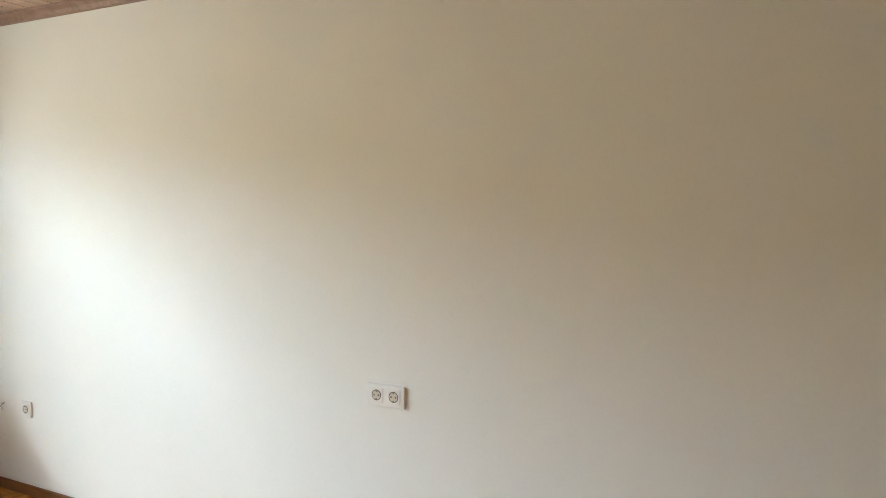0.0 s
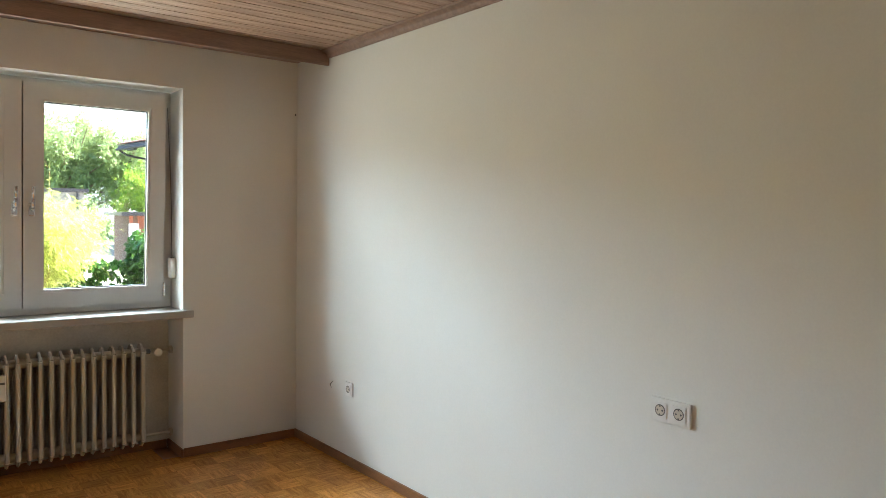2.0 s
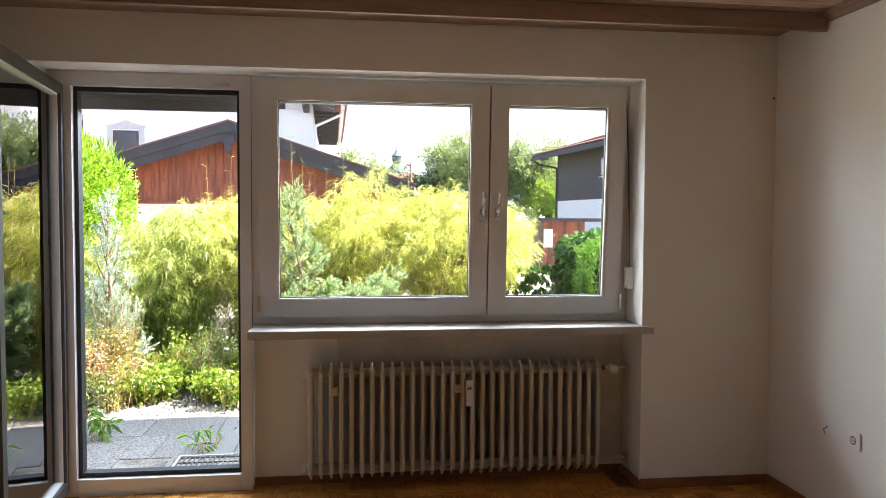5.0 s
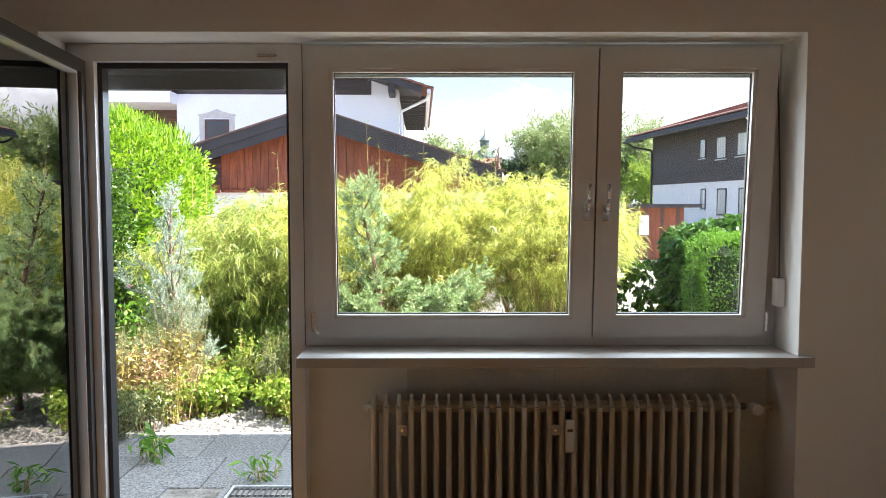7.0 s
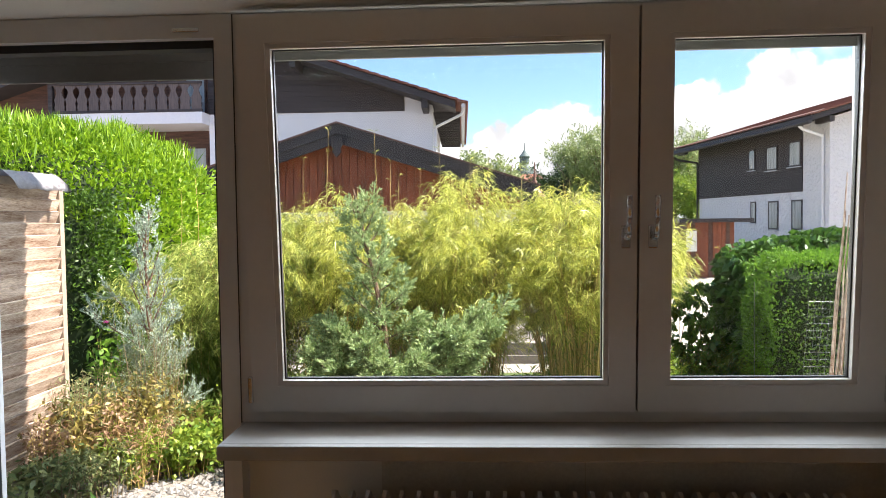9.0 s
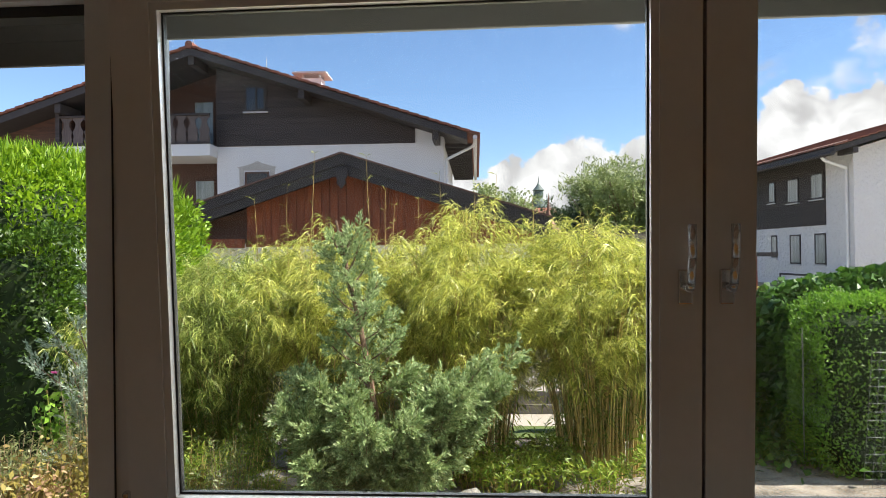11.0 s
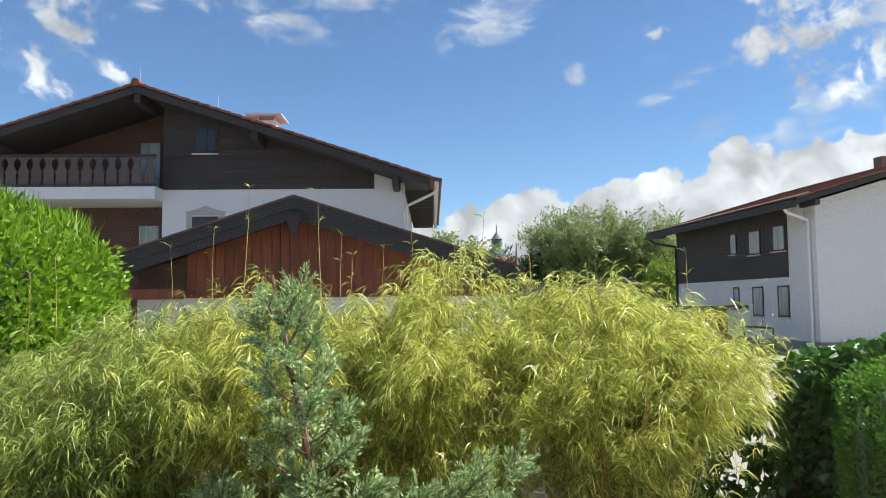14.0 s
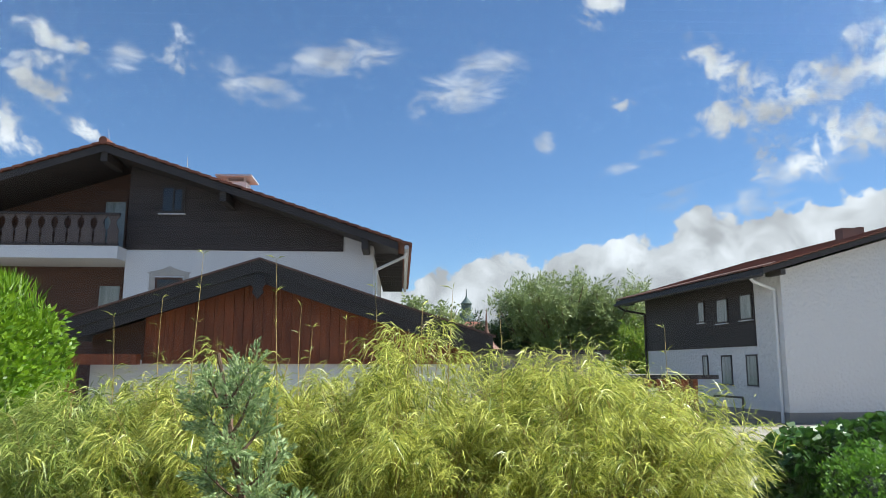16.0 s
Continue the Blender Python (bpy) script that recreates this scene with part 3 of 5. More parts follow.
zinc = material("zinc", (0.55, 0.55, 0.55), 0.45, vary=0.08, scale=3, bump=0.02)
wire_mat = material("wire_mat", (0.25, 0.27, 0.26), 0.45, 0.6, vary=0.1, bump=0.0)
ornament_mat = material("ornament_mat", (0.50, 0.47, 0.42), 0.9, vary=0.12, scale=6, bump=0.1)
cloth_mat = material("cloth_mat", (0.42, 0.42, 0.44), 0.8, vary=0.2, scale=7, bump=0.2)
copper = material("copper", (0.22, 0.12, 0.08), 0.5, 0.5, vary=0.2, bump=0.05)
tower_green = material("tower_green", (0.10, 0.14, 0.13), 0.6, vary=0.2, bump=0.05)

# ---------------------------------------------------------------- ground
def ground_height(x, y):
    drop = min(1.0, max(0.0, (y - 9.2) / 4.0))
    return -0.07 - 0.33 * drop * drop * (3 - 2 * drop)


xs = [-900, -300, -100, -50] + [-30 + 2 * i for i in range(10)] + [-10 + 0.5 * i for i in range(41)] + [12 + 2 * i for i in range(10)] + [50, 100, 300, 900]
ys = [OY - 0.02 + 0.4 * i for i in range(24)] + [15 + 2.0 * i for i in range(30)] + [90, 140, 300, 900]
verts = [(x, y, ground_height(x, y)) for y in ys for x in xs]
n = len(xs)
faces = [(j * n + i, j * n + i + 1, (j + 1) * n + i + 1, (j + 1) * n + i) for j in range(len(ys) - 1) for i in range(n - 1)]
tagged(raw("ground", verts, faces, grit), "dry gravelly garden soil, paler further off", "ground", kind="structure")


def patch(name, x0, y0, x1, y1, up, mat, label):
    """A sheet that follows the ground a little above it."""
    nx, ny = max(2, int((x1 - x0) / 0.5)), max(2, int((y1 - y0) / 0.4))
    vv = [(x0 + (x1 - x0) * i / nx, y0 + (y1 - y0) * j / ny, ground_height(0, y0 + (y1 - y0) * j / ny) + up) for j in range(ny + 1) for i in range(nx + 1)]
    ff = [(j * (nx + 1) + i, j * (nx + 1) + i + 1, (j + 1) * (nx + 1) + i + 1, (j + 1) * (nx + 1) + i) for j in range(ny) for i in range(nx)]
    return tagged(raw(name, vv, ff, mat), label, name.split("_")[-1], kind="structure")


patch("lawn", -3.0, 9.25, 2.0, 9.75, 0.012, lawn_mat, "strip of short green lawn behind the bamboo")
patch("garden_path", -5.0, 9.75, 6.0, 13.6, 0.014, yard_mat, "pale beige gravel path in full sun")
patch("yard", 3.2, 13.6, 26.0, 30.5, 0.014, yard_mat, "pale beige gravel yard in full sun")
patch("lawn", 5.0, 30.5, 13.0, 31.8, 0.02, lawn_mat, "narrow lawn strip beside the white house")
patch("far_meadow", -60, 48, 80, 200, 0.02, lawn_mat, "green meadow behind the houses")

# the house that the room belongs to: outer walls and the balcony slab above the terrace
setting("house_front_wall", boxes((-7.0, OY, -0.4, -1.54, OY + 0.02, 5.6), (NX, OY, -0.4, 6.0, OY + 0.02, 5.6), (-1.54, OY, 2.2, NX, OY + 0.02, 5.6), (-0.54, OY, -0.4, NX, OY + 0.02, SZ - 0.05)), render_white, "white rendered outer wall of the flat", "wall")
setting("balcony_slab", boxes((-3.6, OY + 0.02, 2.78, 3.6, OY + 1.52, 2.96)), render_white, "white rendered balcony slab above the terrace", "balcony")
setting("outer_window_sill", boxes((-0.5, FY + 0.09, SZ - 0.03, NX, OY + 0.05, SZ - 0.012)), zinc, "zinc outer window sill", "sill")

# ---------------------------------------------------------------- terrace of washed concrete slabs
terrace = setting("terrace", boxes((-2.95, OY, -0.3, 2.6, 6.16, -0.10)), grit, "terrace of grey washed-concrete slabs with weedy joints", "terrace")
S = 0.5
slab = mesh_of("slab", rounded(boxes((-S / 2 + 0.004, -S / 2 + 0.004, -0.05, S / 2 - 0.004, S / 2 - 0.004, 0)), 0.004, 1), slab_mat)
rng = random.Random(4)
for j in range(3):
    for i in range(11):
        if j == 0 and 3 <= i <= 4:
            continue
        ob = new("slab", slab)
        ob.parent = terrace
        ob.matrix_local = pose(-2.7 + i * S + (0.18 if j % 2 else 0.0), OY + 0.02 + S / 2 + j * 0.47, -0.058 + rng.uniform(-0.004, 0.004), rng.uniform(-0.5, 0.5), rng.uniform(-0.5, 0.5), rng.uniform(-0.6, 0.6))

grate = thing("drain_grate", pose(-0.87, 5.14, -0.058), "dark grey steel drain grate set in the terrace", "grate")
part("grate_frame", frame_ring(-0.23, 0.23, -0.13, 0.13, 0.016, 0, 0.02), zinc, grate).matrix_local = pose(0, 0, 0, -90, 0, 0)
for x in (-0.27, 0.235):
    part("kerb", boxes((x, -0.24, -0.05, x + 0.035, 0.24, 0.0)), slab_mat, grate)
bar = mesh_of("grate_bar", boxes((-0.002, -0.12, -0.02, 0.002, 0.12, -0.001)), shutter_grey)
for k in range(15):
    ob = new("grate_bar", bar)
    ob.parent = grate
    ob.matrix_local = pose(-0.213 + k * 0.0305, 0, 0)
for k in range(3):
    part("cross_bar", boxes((-0.22, -0.09 + k * 0.09, -0.02, 0.22, -0.086 + k * 0.09, -0.003)), shutter_grey, grate)
part("shaft_floor", boxes((-0.22, -0.12, -0.06, 0.22, 0.12, -0.055)), hole_dark, grate)


def pebble(rng, size):
    bm = bmesh.new()
    bmesh.ops.create_icosphere(bm, subdivisions=2, radius=1)
    k = Vector((rng.uniform(0.8, 1.3), rng.uniform(0.6, 1.0), rng.uniform(0.4, 0.65))) * size
    o = Vector((rng.uniform(0, 50), 0, 0))
    for v in bm.verts:
        v.co = v.co * (1 + 0.35 * noise.noise(v.co * 1.3 + o))
        v.co = Vector((v.co.x * k.x, v.co.y * k.y, v.co.z * k.z))
    return bm


rng = random.Random(11)
stone_meshes = [mesh_of("stone", pebble(rng, 1), stone_mat, True) for _ in range(5)]
for x, y, sz in ((-1.05, 7.88, 0.17), (-1.32, 7.86, 0.14), (-1.58, 7.84, 0.15), (-1.82, 7.82, 0.12), (-0.74, 7.8, 0.14), (-0.42, 7.78, 0.14), (-2.14, 6.46, 0.10), (-2.3, 6.3, 0.09), (-1.98, 6.36, 0.08), (-1.9, 6.55, 0.09), (-2.42, 6.5, 0.11), (0.1, 7.55, 0.12), (0.5, 7.6, 0.13), (-2.3, 7.5, 0.12)):
    ob = tagged(new("border_stone", stone_meshes[rng.randrange(5)]), "rounded grey fieldstone edging the planting bed", "stone", "border stones")
    ob.matrix_world = pose(x, y, -0.075 + sz * 0.3, 0, 0, rng.uniform(0, 360)) @ Matrix.Scale(sz, 4)
vv, ff = [], []
for k in range(1800):
    x, y, s = rng.uniform(-2.6, 0.4), 6.2 + abs(rng.gauss(0, 0.65)), rng.uniform(0.012, 0.035)
    b0, a = len(vv), rng.uniform(0, 6.28)
    for dx, dy, dz in ((1, 0, 0), (0, 0.8, 0), (-1, 0, 0), (0, -0.8, 0), (0, 0, 0.6), (0, 0, -0.6)):
        vv.append((x + s * (dx * math.cos(a) - dy * math.sin(a)), y + s * (dx * math.sin(a) + dy * math.cos(a)), -0.066 + s * dz))
    ff += [(b0 + p, b0 + q, b0 + r) for p, q, r in ((0, 1, 4), (1, 2, 4), (2, 3, 4), (3, 0, 4), (1, 0, 5), (2, 1, 5), (3, 2, 5), (0, 3, 5))]
tagged(raw("gravel", vv, ff, stone_mat), "pale loose gravel and pebbles along the terrace", "gravel", kind="stuff")

# ---------------------------------------------------------------- louvred privacy screen beside the terrace
screen = thing("wooden_privacy_screen", pose(-2.38, 6.60, 0.0), "weathered louvred wooden privacy screen beside the terrace", "fence")
for y0 in (-1.78, -0.045):
    part("post", rounded(boxes((-0.022, y0, -0.06, 0.022, y0 + 0.045, 1.80)), 0.004), post_wood, screen, "pale weathered post")
for z in (0.05, 1.75):
    part("rail", rounded(boxes((-0.02, -1.735, z, 0.02, -0.045, z + 0.045)), 0.003), post_wood, screen)
rng = random.Random(5)
lath = bmesh.new()
for k in range(12):
    y0, y1 = -1.735 + k * 0.1408, -1.735 + (k + 1) * 0.1408
    box(lath, -0.006, y0, -0.043, 0.006, y1, 0.043)
bmesh.ops.remove_doubles(lath, verts=lath.verts, dist=1e-5)
lath = mesh_of("slat", lath, old_wood)
for k in range(23):
    ob = new("slat", lath)
    ob.parent = screen
    ob.matrix_local = pose(0.006 * (k % 2), 0, 0.135 + k * 0.0715, rng.uniform(-0.5, 0.5), 19 + rng.uniform(-3, 3), rng.uniform(-0.3, 0.3))
bm = bmesh.new()
nu, nv = 10, 16
grid = [[bm.verts.new(((-0.14 + 0.28 * i / nu) * (1 - 0.15 * math.sin(j)), -0.62 + 0.5 * j / nv, 1.828 - 4.2 * max(0, abs(-0.14 + 0.28 * i / nu) - 0.04) ** 1.6 + 0.012 * noise.noise(Vector((i * 0.6, j * 0.5, 3))))) for j in range(nv + 1)] for i in range(nu + 1)]
for i in range(nu):
    for j in range(nv):
        bm.faces.new((grid[i][j], grid[i + 1][j], grid[i + 1][j + 1], grid[i][j + 1]))
bmesh.ops.solidify(bm, geom=bm.faces[:], thickness=0.012)
tagged(new("folded_cloth", mesh_of("folded_cloth", bm, cloth_mat, True)), "crumpled pale grey cloth draped over the wooden screen", "cloth").matrix_world = pose(-2.38, 6.6, 0)


# ---------------------------------------------------------------- buildings
def wall_window(parent, x0, x1, z0, z1, y, frame_mat, pane_mat, axis="x", label="", split=False, depth=0.10):
    """A framed window set into a facade whose outer face is at y."""
    def put(name, bm, mat, par, lab=""):
        if axis == "y":
            bmesh.ops.transform(bm, verts=bm.verts, matrix=Matrix(((0, 1, 0, 0), (-1, 0, 0, 0), (0, 0, 1, 0), (0, 0, 0, 1))))
            bmesh.ops.scale(bm, verts=bm.verts, vec=(1, -1, 1))
            bmesh.ops.reverse_faces(bm, faces=bm.faces[:])
        return part(name, bm, mat, par, lab)
    w = put("window", frame_ring(x0, x1, z0, z1, 0.07, y - 0.03, y + 0.05), frame_mat, parent, label)
    put("pane", boxes((x0 + 0.068, y - 0.02, z0 + 0.068, x1 - 0.068, y - 0.008, z1 - 0.068)), pane_mat, w)
    put("sill", boxes((x0 - 0.04, y - 0.10, z0 - 0.05, x1 + 0.04, y, z0 - 0.004)), zinc, w)
    if split:
        put("casement", frame_ring((x0 + x1) / 2, x1 - 0.06, z0 + 0.06, z1 - 0.06, 0.05, y - 0.045, y - 0.005), frame_mat, w)
    return w


house = thing("large_chalet_house", pose(-10.48, 28.0, 0, 0, 0, 1.5), "large chalet house with white walls, dark wood and balcony", "house")
AP, SL, HW, RO, RE = 8.72, 0.327, 9.03, 0.55, 9.3     # ridge height, roof slope, wall half width, ridge offset, roof half width


def under(x):
    return AP - 0.30 - SL * abs(x - RO)


bm = bmesh.new()
prism(bm, [(0.98, -0.6), (HW, -0.6), (HW, 5.46), (0.98, 5.46)], 0.0, 9.0)
part("lower_wall", bm, render_white, house, "white rendered wall")
bm = bmesh.new()
prism(bm, [(8.03, 5.46), (HW, 5.46), (HW, under(HW)), (8.03, under(8.03))], 0.0, 9.0)
part("wall_corner", bm, render_white, house, "white rendered wall")
bm = bmesh.new()
prism(bm, [(-HW, -0.6), (0.98, -0.6), (0.98, under(0.98)), (RO, under(RO)), (-HW, under(-HW))], 1.4, 9.0)
part("loggia_wall", bm, brown_boards, house, "reddish-brown boarded wall behind the balcony")
bm = bmesh.new()
prism(bm, [(-HW, -0.6), (-4.3, -0.6), (-4.3, under(-4.3)), (-HW, under(-HW))], 0.0, 1.4)
part("side_wall", bm, brown_boards, house, "reddish-brown boarded wall")
# dark horizontal boards of the gable
z = 5.46
while z < under(0.98):
    x1 = min(8.03, RO + (AP - 0.30 - z - 0.19) / SL)
    if x1 > 1.2:
        bm = bmesh.new()
        prism(bm, [(0.98, z), (min(8.03, RO + (AP - 0.30 - z) / SL), z), (x1, z + 0.188), (0.98, z + 0.188)], -0.035, 0.05)
        part("board", bm, dark_boards, house)
    z += 0.192
bm = bmesh.new()
prism(bm, [(0.98, 5.46), (8.03, 5.46), (8.03, under(8.03)), (0.98, under(0.98))], 0.03, 9.0)
part("gable_backing", bm, fascia_mat, house)
# roof
for s in (-1, 1):
    bm = bmesh.new()
    E = RO + RE * s
    prism(bm, [(RO, AP - 0.30), (E, AP - 0.30 - SL * RE), (E, AP - 0.12 - SL * RE), (RO, AP - 0.12)], -1.25, 12.0)
    part("roof", bm, fascia_mat, house, "dark wooden roof boarding")
    bm = bmesh.new()
    prism(bm, [(RO, AP - 0.34), (E, AP - 0.34 - SL * RE), (E, AP - 0.10 - SL * RE), (RO, AP - 0.10)], -1.30, -1.25)
    part("bargeboard", bm, fascia_mat, house, "dark brown bargeboard")
    bm = bmesh.new()
    k = 0
    while k * 0.335 < RE + 0.2:
        a, b = k * 0.335 - 0.02, k * 0.335 + 0.36
        lift = 0.045
        prism(bm, [(RO + s * a, AP - 0.09 - SL * a + 0.0), (RO + s * b, AP - 0.09 - SL * b + lift), (RO + s * b, AP - 0.02 - SL * b + lift), (RO + s * a, AP - 0.06 - SL * a + lift)], -1.36, 12.1)
        k += 1
    part("roof_tiles", bm, tile_mat, house, "weathered red clay tiles")
bm = bmesh.new()
tube(bm, (RO, -1.4, AP + 0.0), (RO, 12, AP + 0.0), 0.13, 0.13, 10)
part("ridge_tiles", bm, tile_mat, house)
for x in (RO, 4.3, -4.1, 8.8):
    bm = boxes((x - 0.11, -1.22, under(x) - 0.34 - 0.03 * abs(x) / 9, x + 0.11, 0.1, under(x) - 0.03))
    part("purlin", rounded(bm, 0.02), fascia_mat, house, "dark projecting purlin")
for k in range(14):
    part("rafter", boxes((HW + 0.02, 0.2 + k * 0.85, under(9.6) - 0.16, 10.0, 0.3 + k * 0.85, under(9.6) - 0.02)), fascia_mat, house)
bm = bmesh.new()
tube(bm, (10.12, -1.3, 5.42), (10.12, 12.0, 5.42), 0.075, 0.075, 10)
part("gutter", bm, zinc, house, "grey metal gutter")
bm = bmesh.new()
for a, b in (((10.12, -0.5, 5.40), (10.05, -0.45, 5.24)), ((10.05, -0.45, 5.24), (9.12, -0.06, 4.85)), ((9.12, -0.06, 4.85), (9.10, -0.06, -0.5))):
    tube(bm, a, b, 0.05, 0.05, 8)
part("downpipe", bm, render_white, house, "white downpipe")
ch = part("chimney", boxes((3.25, 3.2, 7.0, 4.05, 4.0, 8.62)), render_white, house, "white chimney under a flat cap")
part("chimney_cap", boxes((2.95, 2.9, 8.76, 4.3, 4.3, 8.82), (3.28, 3.25, 8.62, 3.36, 3.33, 8.76), (3.94, 3.25, 8.62, 4.02, 3.33, 8.76), (3.28, 3.87, 8.62, 3.36, 3.95, 8.76), (3.94, 3.87, 8.62, 4.02, 3.95, 8.76)), zinc, ch, "pale weathered chimney cap on short legs")
bm = bmesh.new()
tube(bm, (RO, -0.9, AP), (RO - 0.05, -0.9, AP + 0.55), 0.012, 0.006, 6)
tube(bm, (3.05, -0.9, AP - 0.82), (3.05, -0.9, AP - 0.35), 0.012, 0.006, 6)
part("lightning_rods", bm, zinc, house, "thin metal lightning rods on the roof edge")
wall_window(house, 2.0, 2.8, 6.67, 7.60, -0.037, fascia_mat, dark_glass, label="small dark-framed window with pale curtain", split=True)
wall_window(house, 1.98, 2.85, 3.35, 4.55, -0.005, brown_boards, dark_glass, label="brown-framed window with painted surround")
bm = bmesh.new()
prism(bm, [(1.78, 3.3), (1.95, 3.3), (1.95, 4.6), (2.88, 4.6), (2.88, 3.3), (3.05, 3.3), (3.05, 4.66), (3.12, 4.72), (2.9, 4.76), (2.62, 4.84), (2.42, 4.93), (2.22, 4.84), (1.94, 4.76), (1.70, 4.72), (1.78, 4.66)], -0.012, 0.0)
part("window_surround", bm, ornament_mat, house, "grey painted scroll surround over the window")
wall_window(house, -0.40, 0.42, 5.5, 7.42, 1.398, brown_boards, curtain_glass, label="brown-framed balcony door")
wall_window(house, -0.40, 0.42, 3.1, 4.47, 1.398, brown_boards, curtain_glass, label="brown-framed window")
# balcony
bal = part("balcony", boxes((-4.3, -0.75, 5.06, 1.0, 1.4, 5.46)), render_white, house, "white balcony slab with dark carved rail")
part("handrail", rounded(boxes((-4.3, -0.80, 6.44, 1.0, -0.66, 6.52)), 0.01), dark_boards, bal)
part("bottom_rail", boxes((-4.3, -0.77, 5.46, 1.0, -0.69, 5.56)), dark_boards, bal)
part("post", boxes((-4.42, -0.80, 5.0, -4.28, -0.62, 7.1)), dark_boards, bal)
bm = bmesh.new()
half = [(0.195, 5.54), (0.165, 5.60), (0.185, 5.68), (0.155, 5.80), (0.175, 5.90), (0.195, 5.96), (0.13, 6.06), (0.085, 6.20), (0.115, 6.32), (0.19, 6.38), (0.195, 6.46)]
prism(bm, half + [(-x, z) for x, z in half[::-1]], -0.745, -0.715)
baluster = mesh_of("baluster", bm, rail_boards)
for k in range(13):
    ob = new("baluster", baluster)
    ob.parent = bal
    ob.matrix_local = pose(-4.05 + k * 0.405, 0, 0)

# garage with a red-brown boarded gable
garage = thing("garage", pose(-2.69, 17.0, 0, 0, 0, 1.0), "garage with red-brown boarded gable and dark bargeboards", "garage")
GA, GS = 3.50, 0.325
bm = boxes((-3.0, 0.55, -0.6, 3.75, 7.0, 1.80))
part("base_wall", bm, render_white, garage, "white rendered base wall")
for k in range(34):
    x0 = -2.07 + k * 0.172
    xa = max(abs(x0), abs(x0 + 0.166))
    bm = bmesh.new()
    prism(bm, [(x0, 1.80), (x0 + 0.166, 1.80), (x0 + 0.166, GA - 0.28 - GS * abs(x0 + 0.166)), (x0, GA - 0.28 - GS * abs(x0))], 0.50, 0.55)
    if GA - 0.28 - GS * xa > 1.9:
        part("plank", bm, red_boards, garage)
bm = bmesh.new()
prism(bm, [(-3.0, 1.8), (3.75, 1.8), (3.75, GA - 0.30 - GS * 3.75), (0, GA - 0.30), (-3.0, GA - 0.30 - GS * 3.0)], 0.552, 7.0)
part("gable_backing", bm, brown_boards, garage)
part("tie_beam", boxes((-3.3, 0.10, 1.72, -2.05, 0.30, 1.90), (-3.25, 0.1, -0.5, -3.1, 0.25, 1.72)), red_boards, garage, "red-brown carport beam and post")
part("sill_board", boxes((-2.08, 0.46, 1.74, 3.76, 0.56, 1.80)), red_boards, garage)
for s, E in ((-1, 3.5), (1, 4.08)):
    bm = bmesh.new()
    prism(bm, [(0, GA - 0.20), (s * E, GA - 0.20 - GS * E), (s * E, GA - 0.03 - GS * E), (0, GA - 0.03)], 0.0, 7.4)
    part("roof", bm, fascia_mat, garage, "dark roof boarding")
    for lo, hi, y0 in ((-0.36, -0.17, -0.02), (-0.17, 0.04, -0.05)):
        bm = bmesh.new()
        prism(bm, [(0, GA + lo), (s * E, GA + lo - GS * E), (s * E, GA + hi - GS * E), (0, GA + hi)], y0, 0.0)
        part("bargeboard", bm, fascia_mat, garage, "dark brown double bargeboard")
    bm = bmesh.new()
    prism(bm, [(0, GA + 0.04), (s * (E + 0.05), GA + 0.04 - GS * (E + 0.05)), (s * (E + 0.05), GA + 0.075 - GS * (E + 0.05)), (0, GA + 0.075)], -0.08, 7.5)
    part("roof_tiles", bm, tile_dark, garage)
bm = bmesh.new()
prism(bm, [(-0.10, 3.24), (0.10, 3.24), (0.13, 3.10), (0.07, 3.02), (0.10, 2.96), (0.0, 2.84), (-0.10, 2.96), (-0.07, 3.02), (-0.13, 3.10)], -0.10, -0.05)
part("finial", bm, fascia_mat, garage, "carved dark wooden finial")

# low flat-roofed garage row behind, seen between bamboo and trees
flat = thing("flat_garage", pose(2.9, 22.0, 0), "low pale flat-roofed garage with dark roof edge", "garage")
part("wall", boxes((-1.9, 0, -0.6, 1.7, 5, 2.0)), slab_mat, flat, "pale grey wall")
part("roof_edge", boxes((-2.0, -0.15, 2.0, 1.8, 5, 2.10)), fascia_mat, flat)
for k in range(6):
    part("strut", boxes((-1.8 + k * 0.66, -0.1, 1.55, -1.75 + k * 0.66, -0.04, 2.0)), fascia_mat, flat)

# copper bird-table roof beyond the garage
cone = thing("copper_roof_spire", pose(1.50, 19.5, 2.05), "small pointed copper roof spire", "spire")
bm = bmesh.new()
for (r0, z0), (r1, z1) in zip(((0.30, 0), (0.18, 0.10), (0.09, 0.25), (0.03, 0.45)), ((0.18, 0.10), (0.09, 0.25), (0.03, 0.45), (0.005, 0.85))):
    tube(bm, (0, 0, z0), (0, 0, z1), r0, r1, 12, False)
part("spire_roof", bm, copper, cone, smooth=True)
bm = bmesh.new()
tube(bm, (0, 0, -2.5), (0, 0, 0.02), 0.08, 0.08, 8)
part("spire_post", bm, fascia_mat, cone)

# white house with a dark boarded upper floor
rb = thing("white_apartment_house", pose(14.1, 32.0, 0, 0, 0, 7), "white rendered house with dark boarded upper floor", "house")
ES = 5.30
part("wall", boxes((0.0, 0.0, -0.1, 14, 12.3, 5.35)), rough_render, rb, "white rough-rendered wall")
part("plinth", boxes((-0.02, -0.02, -0.8, 14, 12.32, 0.0)), slab_mat, rb, "grey plinth")
bm = bmesh.new()
prism(bm, [(0, 5.35), (14, 5.35), (14, 5.35 + 0.0), (7, 5.4 + 0.29 * 7), (0, 5.42)], 0.001, 12.3)
part("gable", bm, rough_render, rb, "white rough-rendered gable")
